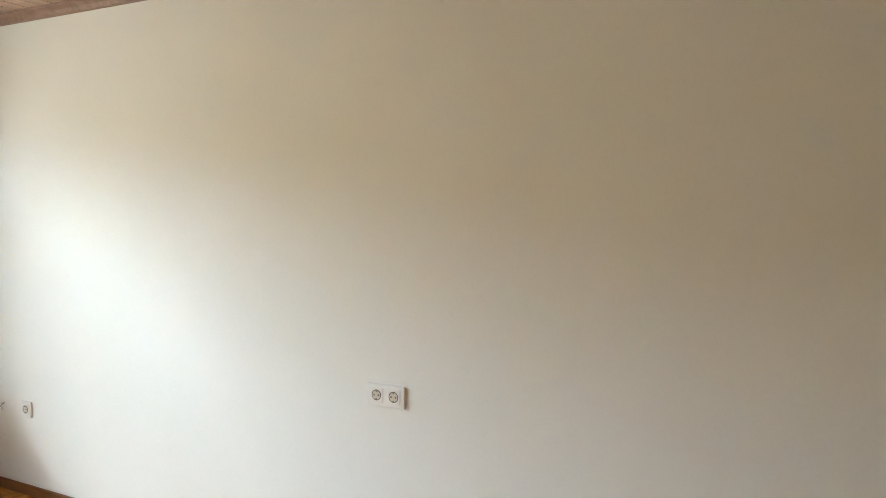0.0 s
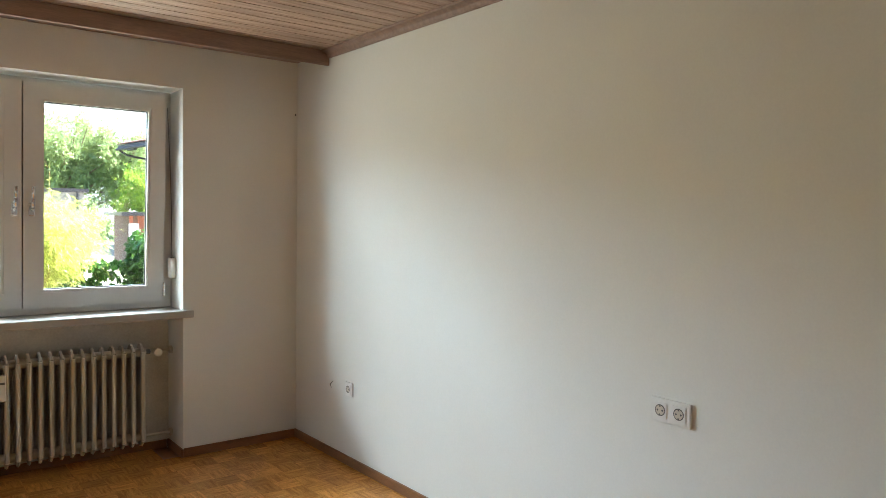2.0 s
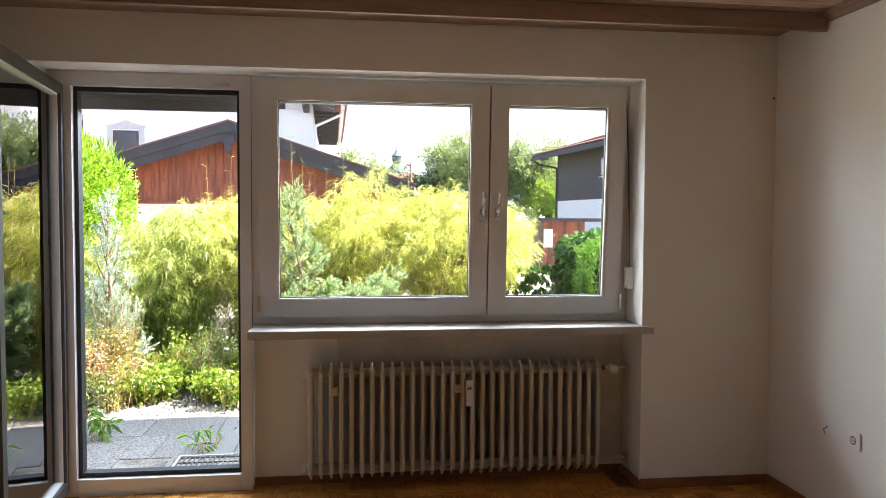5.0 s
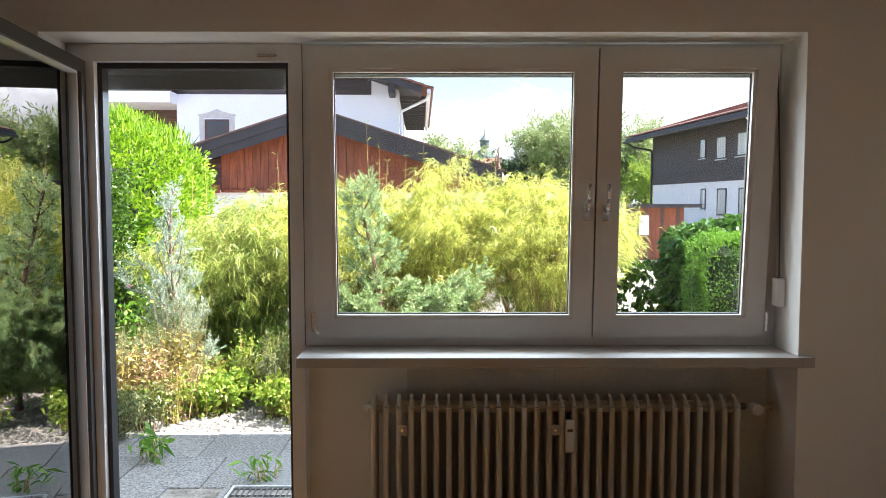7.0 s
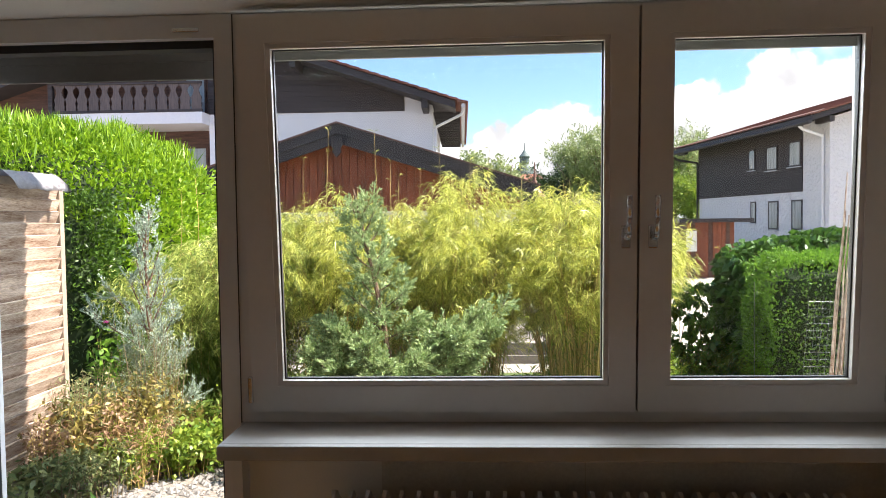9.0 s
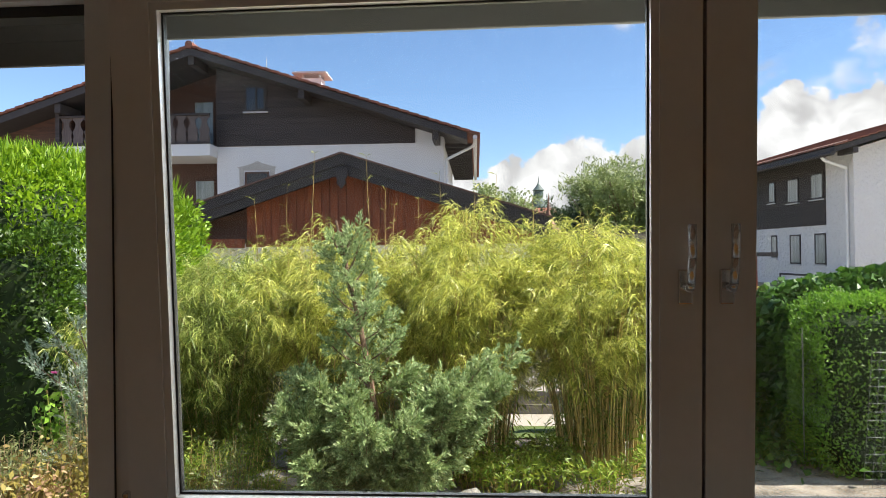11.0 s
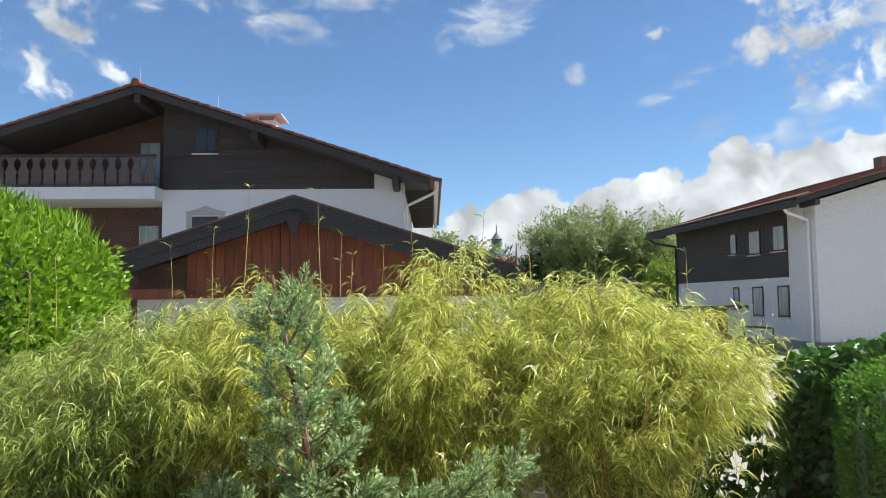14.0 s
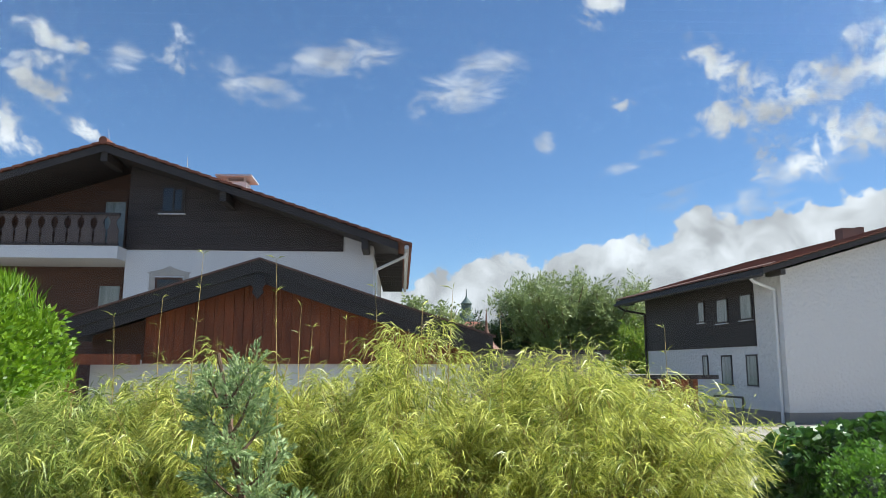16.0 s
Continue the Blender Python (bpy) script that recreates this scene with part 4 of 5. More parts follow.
for k in range(15):
    part("board", boxes((-0.045, 1.87, 2.56 + k * 0.19, 0.0, 12.33, 2.56 + k * 0.19 + 0.186)), dark_boards, rb)
for s in (-1, 1):
    bm = bmesh.new()
    e0, e1 = (-1.35, 7.0) if s < 0 else (15.35, 7.0)
    z0, z1 = 5.55 - 0.29 * 1.35, 5.55 + 0.29 * 7
    prism(bm, [(e0, z0), (e1, z1), (e1, z1 + 0.2), (e0, z0 + 0.2)], -1.0, 13.3)
    part("roof", bm, fascia_mat, rb, "dark wooden roof boarding")
    bm = bmesh.new()
    for k in range(26):
        a, b = k / 26, (k + 1.08) / 26
        prism(bm, [(e0 + (e1 - e0) * a, z0 + 0.21 + (z1 - z0) * a + 0.04), (e0 + (e1 - e0) * b, z0 + 0.21 + (z1 - z0) * b), (e0 + (e1 - e0) * b, z0 + 0.25 + (z1 - z0) * b), (e0 + (e1 - e0) * a, z0 + 0.29 + (z1 - z0) * a)], -1.06, 13.36)
    part("roof_tiles", bm, tile_mat, rb, "red clay tiles")
    if s < 0:
        bm = bmesh.new()
        k = 0
        while k * 0.3 < 14.3:
            tube(bm, (e0 - 0.02, -1.0 + k * 0.3, z0 + 0.27), (e0 + 0.5, -1.0 + k * 0.3, z0 + 0.27 + 0.145), 0.05, 0.05, 6)
            k += 1
        part("eave_tiles", bm, tile_dark, rb)
for y0 in (-0.95, 12.9):
    part("purlin", boxes((-0.6, y0, 5.15, -0.4, y0 + 1.0, 5.36)), fascia_mat, rb)
bm = bmesh.new()
tube(bm, (-1.42, -1.0, 5.12), (-1.42, 13.3, 5.12), 0.08, 0.08, 10)
part("gutter", bm, fascia_mat, rb, "dark gutter")
bm = bmesh.new()
for a, b in (((-1.4, -0.2, 5.08), (-1.2, -0.1, 4.95)), ((-1.2, -0.1, 4.95), (-0.08, 0.35, 4.72)), ((-0.08, 0.35, 4.72), (-0.08, 0.35, -0.4))):
    tube(bm, a, b, 0.06, 0.06, 8)
part("downpipe", bm, render_white, rb, "white downpipe")
bm = bmesh.new()
for a, b in (((-1.4, 12.9, 5.05), (-1.1, 12.7, 4.8)), ((-1.1, 12.7, 4.8), (-0.08, 12.38, 4.6)), ((-0.08, 12.38, 4.6), (-0.08, 12.38, 0))):
    tube(bm, a, b, 0.06, 0.06, 8)
part("downpipe", bm, fascia_mat, rb, "dark downpipe")
for y0, y1, z0, z1, m in ((5.85, 6.48, 3.75, 4.75, -0.05), (3.83, 4.80, 3.62, 4.72, -0.05), (1.95, 2.90, 3.65, 4.75, -0.05), (5.85, 6.36, 1.2, 2.24, -0.005), (3.83, 4.70, 0.92, 2.22, -0.005), (1.90, 2.72, 0.92, 2.22, -0.005)):
    wall_window(rb, y0, y1, z0, z1, m, fascia_mat, curtain_glass, axis="y", label="dark-framed window with pale curtain")
for x, y in ((5.2, 3.0), (6.3, 3.4)):
    part("chimney", boxes((x, y, 6.6, x + (0.9 if x < 6 else 0.3), y + 0.5, 7.85 if x < 6 else 8.0)), tile_dark, rb, "brown chimney stack")
bm = bmesh.new()
for a, b in (((-1.6, 0.5, -0.4), (-1.6, 0.5, 0.55)), ((-1.6, 0.5, 0.55), (-1.6, 2.6, 0.55)), ((-1.6, 2.6, 0.55), (-1.6, 2.6, -0.4))):
    tube(bm, a, b, 0.04, 0.04, 8)
part("stair_rail", bm, fascia_mat, rb, "dark tubular stair rail")

# shed with a flat roof, in front of the yard
shed = thing("wooden_shed", pose(6.7, 25.5, 0), "small brown boarded garden shed with flat roof", "shed")
for k in range(11):
    part("board", boxes((k * 0.134, 0, -0.5, 0.128 + k * 0.134, 0.03, 1.36)), brown_boards if k % 4 == 1 else red_boards, shed)
part("body", boxes((0.01, 0.03, -0.5, 1.46, 2.0, 1.36)), brown_boards, shed)
part("roof", boxes((-0.3, -0.35, 1.37, 1.92, 2.2, 1.47)), grey_wood, shed, "grey flat roof")
part("roof_edge", boxes((-0.32, -0.38, 1.36, 1.94, -0.352, 1.48)), fascia_mat, shed, "dark roof edge")
part("white_sign", boxes((-0.02, -0.03, 0.45, 0.30, -0.004, 1.1)), render_white, shed, "white board on the shed wall")

# low rail fence behind the bamboo
rail = thing("rail_fence", pose(0, 10.6, 0), "low grey weathered wooden rail fence", "fence")
for k in range(5):
    part("post", boxes((-3.2 + k * 1.15, 0.03, -0.4, -3.1 + k * 1.15, 0.12, 0.12)), grey_wood, rail)
for z in (-0.20, -0.05):
    part("rail", rounded(boxes((-3.3, 0, z, 2.0, 0.03, z + 0.142)), 0.006), grey_wood, rail)

# wire fences
def wire_mesh(name, label, place, wide, tall, cell):
    w = thing(name, place, label, "wire fence")
    k = 0
    while k * cell <= wide + 1e-6:
        bm = bmesh.new()
        tube(bm, (k * cell, 0, 0), (k * cell, 0, tall), 0.0013, 0.0013, 4)
        part("upright_wire", bm, wire_mat, w)
        k += 1
    k = 0
    while k * cell <= tall + 1e-6:
        bm = bmesh.new()
        tube(bm, (0, 0.003, k * cell), (wide, 0.003, k * cell), 0.0013, 0.0013, 4)
        part("cross_wire", bm, wire_mat, w)
        k += 1
    return w


wire_mesh("wire_mesh_panel", "grey welded wire mesh panel before the box shrub", pose(2.62, 7.78, 0.0, 4, 2, 6), 1.05, 0.92, 0.055)
wire_mesh("wire_mesh_panel", "grey welded wire mesh panel leaning at the ivy", pose(2.53, 8.45, 0.0, 0, -5, 70), 0.30, 0.95, 0.055)
wire_mesh("wire_mesh_panel", "grey wire mesh fence overgrown with ivy", pose(1.1, 9.55, -0.14), 1.8, 0.95, 0.1)

# bundle of dry sticks leaning beside the window
sticks = thing("stick_bundle", pose(2.25, 6.5, -0.08, 0, 2.5, 0), "bundle of dry brown sticks leaning upright", "sticks")
rng = random.Random(3)
for k in range(9):
    bm = bmesh.new()
    a = Vector((rng.uniform(-0.03, 0.05), rng.uniform(-0.05, 0.05), 0))
    top = rng.uniform(1.45, 1.85)
    p = a
    for q in range(5):
        nx_ = a + Vector((0.01 * q + rng.uniform(-0.006, 0.006), rng.uniform(-0.006, 0.006), top * (q + 1) / 5))
        tube(bm, p, nx_, 0.009 - 0.001 * q, 0.008 - 0.001 * q, 5)
        p = nx_
    part("stick", bm, old_wood, sticks)

# far church tower and village roof
tower = thing("church_tower", pose(5.6, 92, 0), "slender church tower with a green onion dome", "tower")
part("shaft", boxes((-0.75, -0.75, -0.5, 0.75, 0.75, 6.5)), render_white, tower, "white tower shaft")
bm = bmesh.new()
ring = ((1.0, 6.5), (1.25, 7.1), (0.95, 7.9), (0.5, 8.3), (0.62, 8.5), (0.62, 9.1), (0.75, 9.25), (0.35, 9.7), (0.08, 10.1), (0.04, 11.0))
for (r0, z0), (r1, z1) in zip(ring, ring[1:]):
    tube(bm, (0, 0, z0), (0, 0, z1), r0, r1, 14, False)
part("onion_dome", bm, tower_green, tower, "green copper onion dome", smooth=True)
far_house = thing("village_house", pose(2.6, 80, 0), "far village house with a red tiled roof", "house")
part("wall", boxes((-4, 0, -0.5, 4, 8, 4.6)), render_white, far_house)
bm = bmesh.new()
prism_x(bm, [(-0.6, 4.5), (4, 6.6), (8.6, 4.5)], -4.4, 4.4)
part("roof", bm, tile_mat, far_house, "red tiled roof")

# ---------------------------------------------------------------- plants
bamboo_leaf = leaf_material("bamboo_leaf", (0.125, 0.195, 0.013), (0.99, 0.96, 0.25), 0.40, 0.36)
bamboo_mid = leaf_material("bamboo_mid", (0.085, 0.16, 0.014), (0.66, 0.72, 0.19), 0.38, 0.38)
# deep green: the shade low in the bamboo is put into the leaf colour
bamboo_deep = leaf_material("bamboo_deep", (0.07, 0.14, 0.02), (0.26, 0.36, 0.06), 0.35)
hedge_leaf = leaf_material("hedge_leaf", (0.09, 0.21, 0.008), (0.32, 0.50, 0.025), 0.42, 0.45)
box_leaf = leaf_material("box_leaf", (0.08, 0.20, 0.02), (0.22, 0.42, 0.04), 0.4, 0.5)
ivy_leaf = leaf_material("ivy_leaf", (0.035, 0.10, 0.016), (0.10, 0.22, 0.032), 0.28, 0.28)
juniper_leaf = leaf_material("juniper_leaf", (0.16, 0.26, 0.09), (0.54, 0.64, 0.31), 0.33, 0.5)
silver_leaf = leaf_material("silver_leaf", (0.24, 0.33, 0.24), (0.54, 0.63, 0.50), 0.3, 0.6)
weed_leaf = leaf_material("weed_leaf", (0.10, 0.20, 0.02), (0.36, 0.45, 0.06), 0.4)
rust_leaf = leaf_material("rust_leaf", (0.16, 0.11, 0.03), (0.36, 0.32, 0.08), 0.35)
pink_rust = leaf_material("pink_rust", (0.24, 0.13, 0.08), (0.52, 0.36, 0.20), 0.35)
herb_leaf = leaf_material("herb_leaf", (0.10, 0.15, 0.05), (0.28, 0.30, 0.12), 0.35)
tree_leaf = leaf_material("tree_leaf", (0.19, 0.255, 0.085), (0.42, 0.48, 0.20), 0.35)
dark_leaf = leaf_material("dark_leaf", (0.02, 0.05, 0.015), (0.06, 0.11, 0.03), 0.25)
pink_petal = leaf_material("pink_petal", (0.5, 0.05, 0.25), (0.7, 0.12, 0.4), 0.3)
culm_mat = material("culm_mat", (0.46, 0.34, 0.10), 0.45, vary=0.35, scale=6, stretch=(1, 1, 0.3), bump=0.05, second=(0.50, 0.36, 0.14), island=0.3)
bark = material("bark", (0.20, 0.12, 0.08), 0.9, vary=0.35, scale=10, bump=0.4, fine=50)
dead_twig = material("dead_twig", (0.26, 0.19, 0.11), 0.85, vary=0.3, scale=8, bump=0.1)
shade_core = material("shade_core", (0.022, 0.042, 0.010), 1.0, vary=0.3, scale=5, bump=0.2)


def blades(name, points, ways, lengths, widths, mat, parent, droop=0.25, seed=0):
    """Leaves as narrow folded blades: each from its foot along its way, bending down."""
    r = np.random.RandomState(seed)
    p, d = np.asarray(points, float), np.asarray(ways, float)
    d /= np.linalg.norm(d, axis=1)[:, None] + 1e-9
    L, W = np.asarray(lengths, float)[:, None], np.asarray(widths, float)[:, None]
    side = np.cross(d, r.normal(size=d.shape))
    side /= np.linalg.norm(side, axis=1)[:, None] + 1e-9
    mid = p + d * L * 0.45
    tip = p + d * L - np.array([0, 0, 1.0]) * L * droop
    v = np.stack([p, mid + side * W / 2, tip, mid - side * W / 2], 1).reshape(-1, 3)
    k = len(p)
    me = bpy.data.meshes.new(name)
    me.vertices.add(4 * k)
    me.vertices.foreach_set("co", v.ravel())
    me.loops.add(4 * k)
    me.loops.foreach_set("vertex_index", np.arange(4 * k))
    me.polygons.add(k)
    me.polygons.foreach_set("loop_start", np.arange(k) * 4)
    me.update(calc_edges=True)
    me.validate()
    me.materials.append(mat)
    ob = new(name, me)
    ob.parent = parent
    return tagged(ob, kind="stuff")


def rods(name, lines, radius, mat, parent, sides=4):
    """Thin stems along lists of points, tapering, joined into one mesh."""
    vv, ff = [], []
    for pts in lines:
        b0 = len(vv)
        m = len(pts)
        for i, q in enumerate(pts):
            rr = radius * (1 - 0.75 * i / max(1, m - 1))
            for s in range(sides):
                a = 2 * math.pi * s / sides
                vv.append((q[0] + rr * math.cos(a), q[1] + rr * math.sin(a), q[2]))
        for i in range(m - 1):
            for s in range(sides):
                ff.append((b0 + i * sides + s, b0 + i * sides + (s + 1) % sides, b0 + (i + 1) * sides + (s + 1) % sides, b0 + (i + 1) * sides + s))
    return tagged(raw(name, vv, ff, mat, parent), kind="stuff")


def bamboo(x, y, rx, ry, top, culms, leaves, seed, label, mat=None, lean=0.35, low=0.45, tall=(), inner_leaves=16):
    """A clump: culms that fan out and arch over, leaves in drooping tufts along their upper part."""
    r = np.random.RandomState(seed)
    b = thing("bamboo_clump", pose(x, y, -0.08), label, "bamboo", "bamboo clumps along the garden edge")
    lines, foot, way = [], [], []
    for k in range(culms):
        a, q = r.uniform(0, 2 * math.pi), math.sqrt(r.uniform(0, 1))
        bx, by = 0.40 * rx * q * math.cos(a), 0.40 * ry * q * math.sin(a)
        h = (top + 0.08) * r.uniform(0.80, 1.03) * (1 - 0.18 * q * q)
        ex, ey = rx * lean * 1.5 * q * math.cos(a) + r.normal(0, 0.06), ry * lean * 1.5 * q * math.sin(a) + r.normal(0, 0.06)
        pts = []
        for i in range(7):
            t = i / 6
            pts.append((bx + ex * t ** 2.2, by + ey * t ** 2.2, h * (t - 0.10 * q * t ** 4)))
        lines.append(pts)
    lines = np.array(lines)
    rods("culm_thicket", lines, 0.0058, culm_mat, b)
    ci = r.randint(0, culms, leaves)
    tl = np.random.RandomState(seed + 2).beta(1.35, 0.9, 26 * culms)
    tuft = r.randint(0, 26, leaves) + 26 * ci
    t = np.clip(low + (1 - low) * (tl[tuft] + r.normal(0, 0.012, leaves)), 0.05, 1.0)
    f = t * 6
    i0 = np.minimum(f.astype(int), 5)
    w = (f - i0)[:, None]
    base = lines[ci, i0] * (1 - w) + lines[ci, i0 + 1] * w
    # side twigs: leaves sit away from the culm, in tufts
    tr = np.random.RandomState(seed + 1)
    off = tr.normal(size=(26 * culms, 3)) * np.array([0.11, 0.11, 0.05])
    base = base + off[tuft] + r.normal(size=(leaves, 3)) * 0.018
    base[:, 2] = np.maximum(base[:, 2], 0.05)
    # sprays stand out with dark hollows between them
    hollow = np.array([noise.noise(Vector((q[0] * 4.2 + x, q[1] * 4.2, q[2] * 5.0))) for q in base])
    keep = (hollow > -0.06) | (r.uniform(0, 1, leaves) < 0.12)
    base, tuft = base[keep], tuft[keep]
    leaves = len(base)
    out = base[:, :2] / (np.linalg.norm(base[:, :2], axis=1)[:, None] + 0.1)
    tw = tr.normal(size=(26 * culms, 3))
    dirs = np.concatenate([out * 0.5, np.zeros((leaves, 1))], 1) + tw[tuft] * 0.55 + r.normal(size=(leaves, 3)) * 0.6
    dirs[:, 2] = dirs[:, 2] * 0.5 - 0.15
    blades("leaves", base, dirs, r.uniform(0.045, 0.125, leaves), r.uniform(0.004, 0.0078, leaves), mat or bamboo_leaf, b, 0.4, seed)
    # leaves low among the culms, coloured darker for the shade inside the clump
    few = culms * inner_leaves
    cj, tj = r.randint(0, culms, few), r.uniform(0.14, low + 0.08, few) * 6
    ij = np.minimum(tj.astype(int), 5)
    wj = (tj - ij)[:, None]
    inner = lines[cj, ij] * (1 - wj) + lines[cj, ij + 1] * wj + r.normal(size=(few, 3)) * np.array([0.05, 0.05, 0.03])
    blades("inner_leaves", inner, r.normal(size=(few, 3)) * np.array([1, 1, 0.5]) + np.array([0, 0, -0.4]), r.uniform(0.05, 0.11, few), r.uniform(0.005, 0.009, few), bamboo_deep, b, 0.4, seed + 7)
    # thin twigs that stand out of the crown and arch over, each with a few long leaves
    twigs, tp, td = [], [], []
    for k in range(int(culms * 0.9)):
        c = lines[r.randint(0, culms)]
        o = c[5] + (c[6] - c[5]) * r.uniform(0.0, 1.0)
        a = r.uniform(0, 2 * math.pi)
        reach, up = r.uniform(0.10, 0.30), r.uniform(0.05, 0.17)
        way = np.array([math.cos(a), math.sin(a), 0.0])
        arc = [o + way * reach * q + np.array([0, 0, up * (1.7 * q - q * q * 1.35)]) for q in (0, 0.25, 0.5, 0.75, 1.0)]
        twigs.append(arc)
        for q in range(14):
            f = r.uniform(0.8, 4.0)
            m = min(int(f), 3)
            tp.append(arc[m] + (arc[m + 1] - arc[m]) * (f - m))
            td.append(way * r.uniform(0.2, 0.9) + r.normal(size=3) * 0.5 + np.array([0, 0, -0.1]))
    rods("crown_twigs", twigs, 0.0022, culm_mat, b, 3)
    blades("spray_leaves", tp, td, r.uniform(0.06, 0.13, len(tp)), r.uniform(0.005, 0.0085, len(tp)), mat or bamboo_leaf, b, 0.3, seed + 9)
    if tall:
        sl, lf, ld = [], [], []
        for tx, ty, tz in tall:
            sl.append([(tx - x + 0.02 * math.sin(0.5 * i + tx * 9), ty - y, 0.9 + (tz - 0.82) * i / 8) for i in range(9)])
            for i in range(3, 9):
                for q in range(3):
                    lf.append(sl[-1][i])
                    a = r.uniform(0, 6.28)
                    ld.append((math.cos(a), 0.4 * math.sin(a), 0.5 if i > 5 else 0.1))
        rods("new_shoots", sl, 0.0045, culm_mat, b)
        blades("shoot_leaves", lf, ld, r.uniform(0.035, 0.085, len(lf)), r.uniform(0.004, 0.007, len(lf)), bamboo_leaf, b, 0.2, seed + 5)
    return b


bamboo(1.10, 8.45, 0.90, 0.75, 1.84, 250, 125000, 21, "dense yellow-green bamboo clump with arching leafy tips", low=0.46, tall=((0.55, 8.2, 1.95), (1.5, 8.3, 1.9)))
bamboo(0.05, 8.45, 0.85, 0.65, 1.88, 150, 85000, 22, "yellow-green bamboo clump with drooping leaves", low=0.35, tall=((0.16, 8.4, 2.03), (0.30, 8.2, 2.1), (-0.12, 8.3, 2.12), (-0.30, 8.4, 1.95)))
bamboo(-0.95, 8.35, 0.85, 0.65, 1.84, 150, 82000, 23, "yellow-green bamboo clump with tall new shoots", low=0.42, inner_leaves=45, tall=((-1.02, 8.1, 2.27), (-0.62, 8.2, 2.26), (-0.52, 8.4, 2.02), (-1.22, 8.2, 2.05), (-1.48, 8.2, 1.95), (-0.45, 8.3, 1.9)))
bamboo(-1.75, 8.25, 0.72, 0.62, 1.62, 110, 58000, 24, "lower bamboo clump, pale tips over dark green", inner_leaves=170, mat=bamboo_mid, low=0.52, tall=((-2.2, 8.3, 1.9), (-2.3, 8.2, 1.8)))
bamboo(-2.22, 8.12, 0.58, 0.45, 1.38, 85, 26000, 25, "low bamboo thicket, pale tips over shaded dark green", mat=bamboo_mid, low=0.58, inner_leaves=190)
bamboo(-0.45, 8.68, 0.62, 0.50, 1.74, 90, 45000, 26, "yellow-green bamboo clump behind the juniper", low=0.45)


def shell_leaves(r, k, cx, cy, cz, rx, ry, rz, power=4.0, depth=0.12, lump=0.12, scale=1.6, floor_z=-0.05):
    """Points in a shell of a rounded block with an uneven surface, and the way outwards."""
    d = r.normal(size=(k, 3))
    d /= np.linalg.norm(d, axis=1)[:, None]
    q = (np.abs(d) ** power).sum(1) ** (-1 / power)
    p = d * q[:, None]
    pts = p * np.array([rx, ry, rz])
    bump = np.array([noise.noise(Vector(v) * scale + Vector((cx, cy, 0))) + 0.5 * noise.noise(Vector(v) * scale * 3.1) for v in pts])
    s = 1 + lump * bump - depth * r.beta(1, 2.2, k)
    pts = pts * s[:, None] + np.array([cx, cy, cz])
    nrm = p / np.array([rx, ry, rz])
    keep = pts[:, 2] > floor_z
    return pts[keep], nrm[keep]


def shrub(name, label, category, c, rad, k, length, width, mat, seed, power=4.0, lump=0.12, core=0.86, droop=0.1, scale=1.6, up=0.25, depth=0.14):
    r = np.random.RandomState(seed)
    ob = thing(name, pose(c[0], c[1], -0.08), label, category)
    # near-black solid core: the shade between the leaves is put into its colour
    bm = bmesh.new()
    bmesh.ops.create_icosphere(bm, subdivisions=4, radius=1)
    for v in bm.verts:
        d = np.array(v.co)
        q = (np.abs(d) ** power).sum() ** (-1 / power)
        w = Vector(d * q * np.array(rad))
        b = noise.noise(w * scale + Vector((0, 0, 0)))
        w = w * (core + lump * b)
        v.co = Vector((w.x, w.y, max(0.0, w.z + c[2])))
    tagged(part("inner_shade", bm, shade_core, ob), kind="stuff")
    p, nn = shell_leaves(r, k, 0, 0, c[2], *rad, power=power, depth=depth, lump=lump, scale=scale, floor_z=0.02)
    d = nn / (np.linalg.norm(nn, axis=1)[:, None]) + r.normal(size=nn.shape) * 0.75 + np.array([0, 0, up])
    blades("leaves", p, d, r.uniform(0.7, 1.3, len(p)) * length, r.uniform(0.7, 1.2, len(p)) * width, mat, ob, droop, seed)
    return ob


shrub("tall_hedge", "tall rounded bright green clipped hedge", "hedge", (-5.2, 9.8, 0.85), (2.38, 1.5, 1.72), 125000, 0.07, 0.030, hedge_leaf, 31, power=4.5, lump=0.085, core=0.85, depth=0.12, scale=5.2, up=0.45)
# hedge green darkened: shade at the hedge's foot, put into an added shrub
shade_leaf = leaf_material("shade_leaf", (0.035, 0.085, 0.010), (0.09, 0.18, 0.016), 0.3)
shrub("shade_shrub", "added shrub, leaves dark green for the shade below the tall bright hedge", "shrub", (-4.05, 8.38, 0.70), (1.12, 0.26, 1.18), 26000, 0.05, 0.024, shade_leaf, 34, power=4, lump=0.22, core=0.82, scale=2.6)
# young shoots standing up from the top of the tall hedge
r = np.random.RandomState(35)
hx, hy = r.uniform(-2.3, 2.3, 5200), r.uniform(-1.46, 1.2, 5200)
hz = 0.93 + 1.72 * np.maximum(0.02, 1 - (np.abs(hx) / 2.38) ** 4.5 - (np.abs(hy) / 1.5) ** 4.5) ** (1 / 4.5) - 0.03
tall_hedge = bpy.data.objects["tall_hedge"]
lengthy = 0.05 + 0.21 * np.array([max(0.0, noise.noise(Vector((a * 3.1, b * 3.1, 2))) + 0.35) for a, b in zip(hx, hy)])
blades("top_growth", np.stack([hx, hy, hz], 1), r.normal(size=(5200, 3)) * 0.28 + np.array([0, 0, 1]), lengthy, r.uniform(0.010, 0.02, 5200), hedge_leaf, tall_hedge, 0.0, 35)
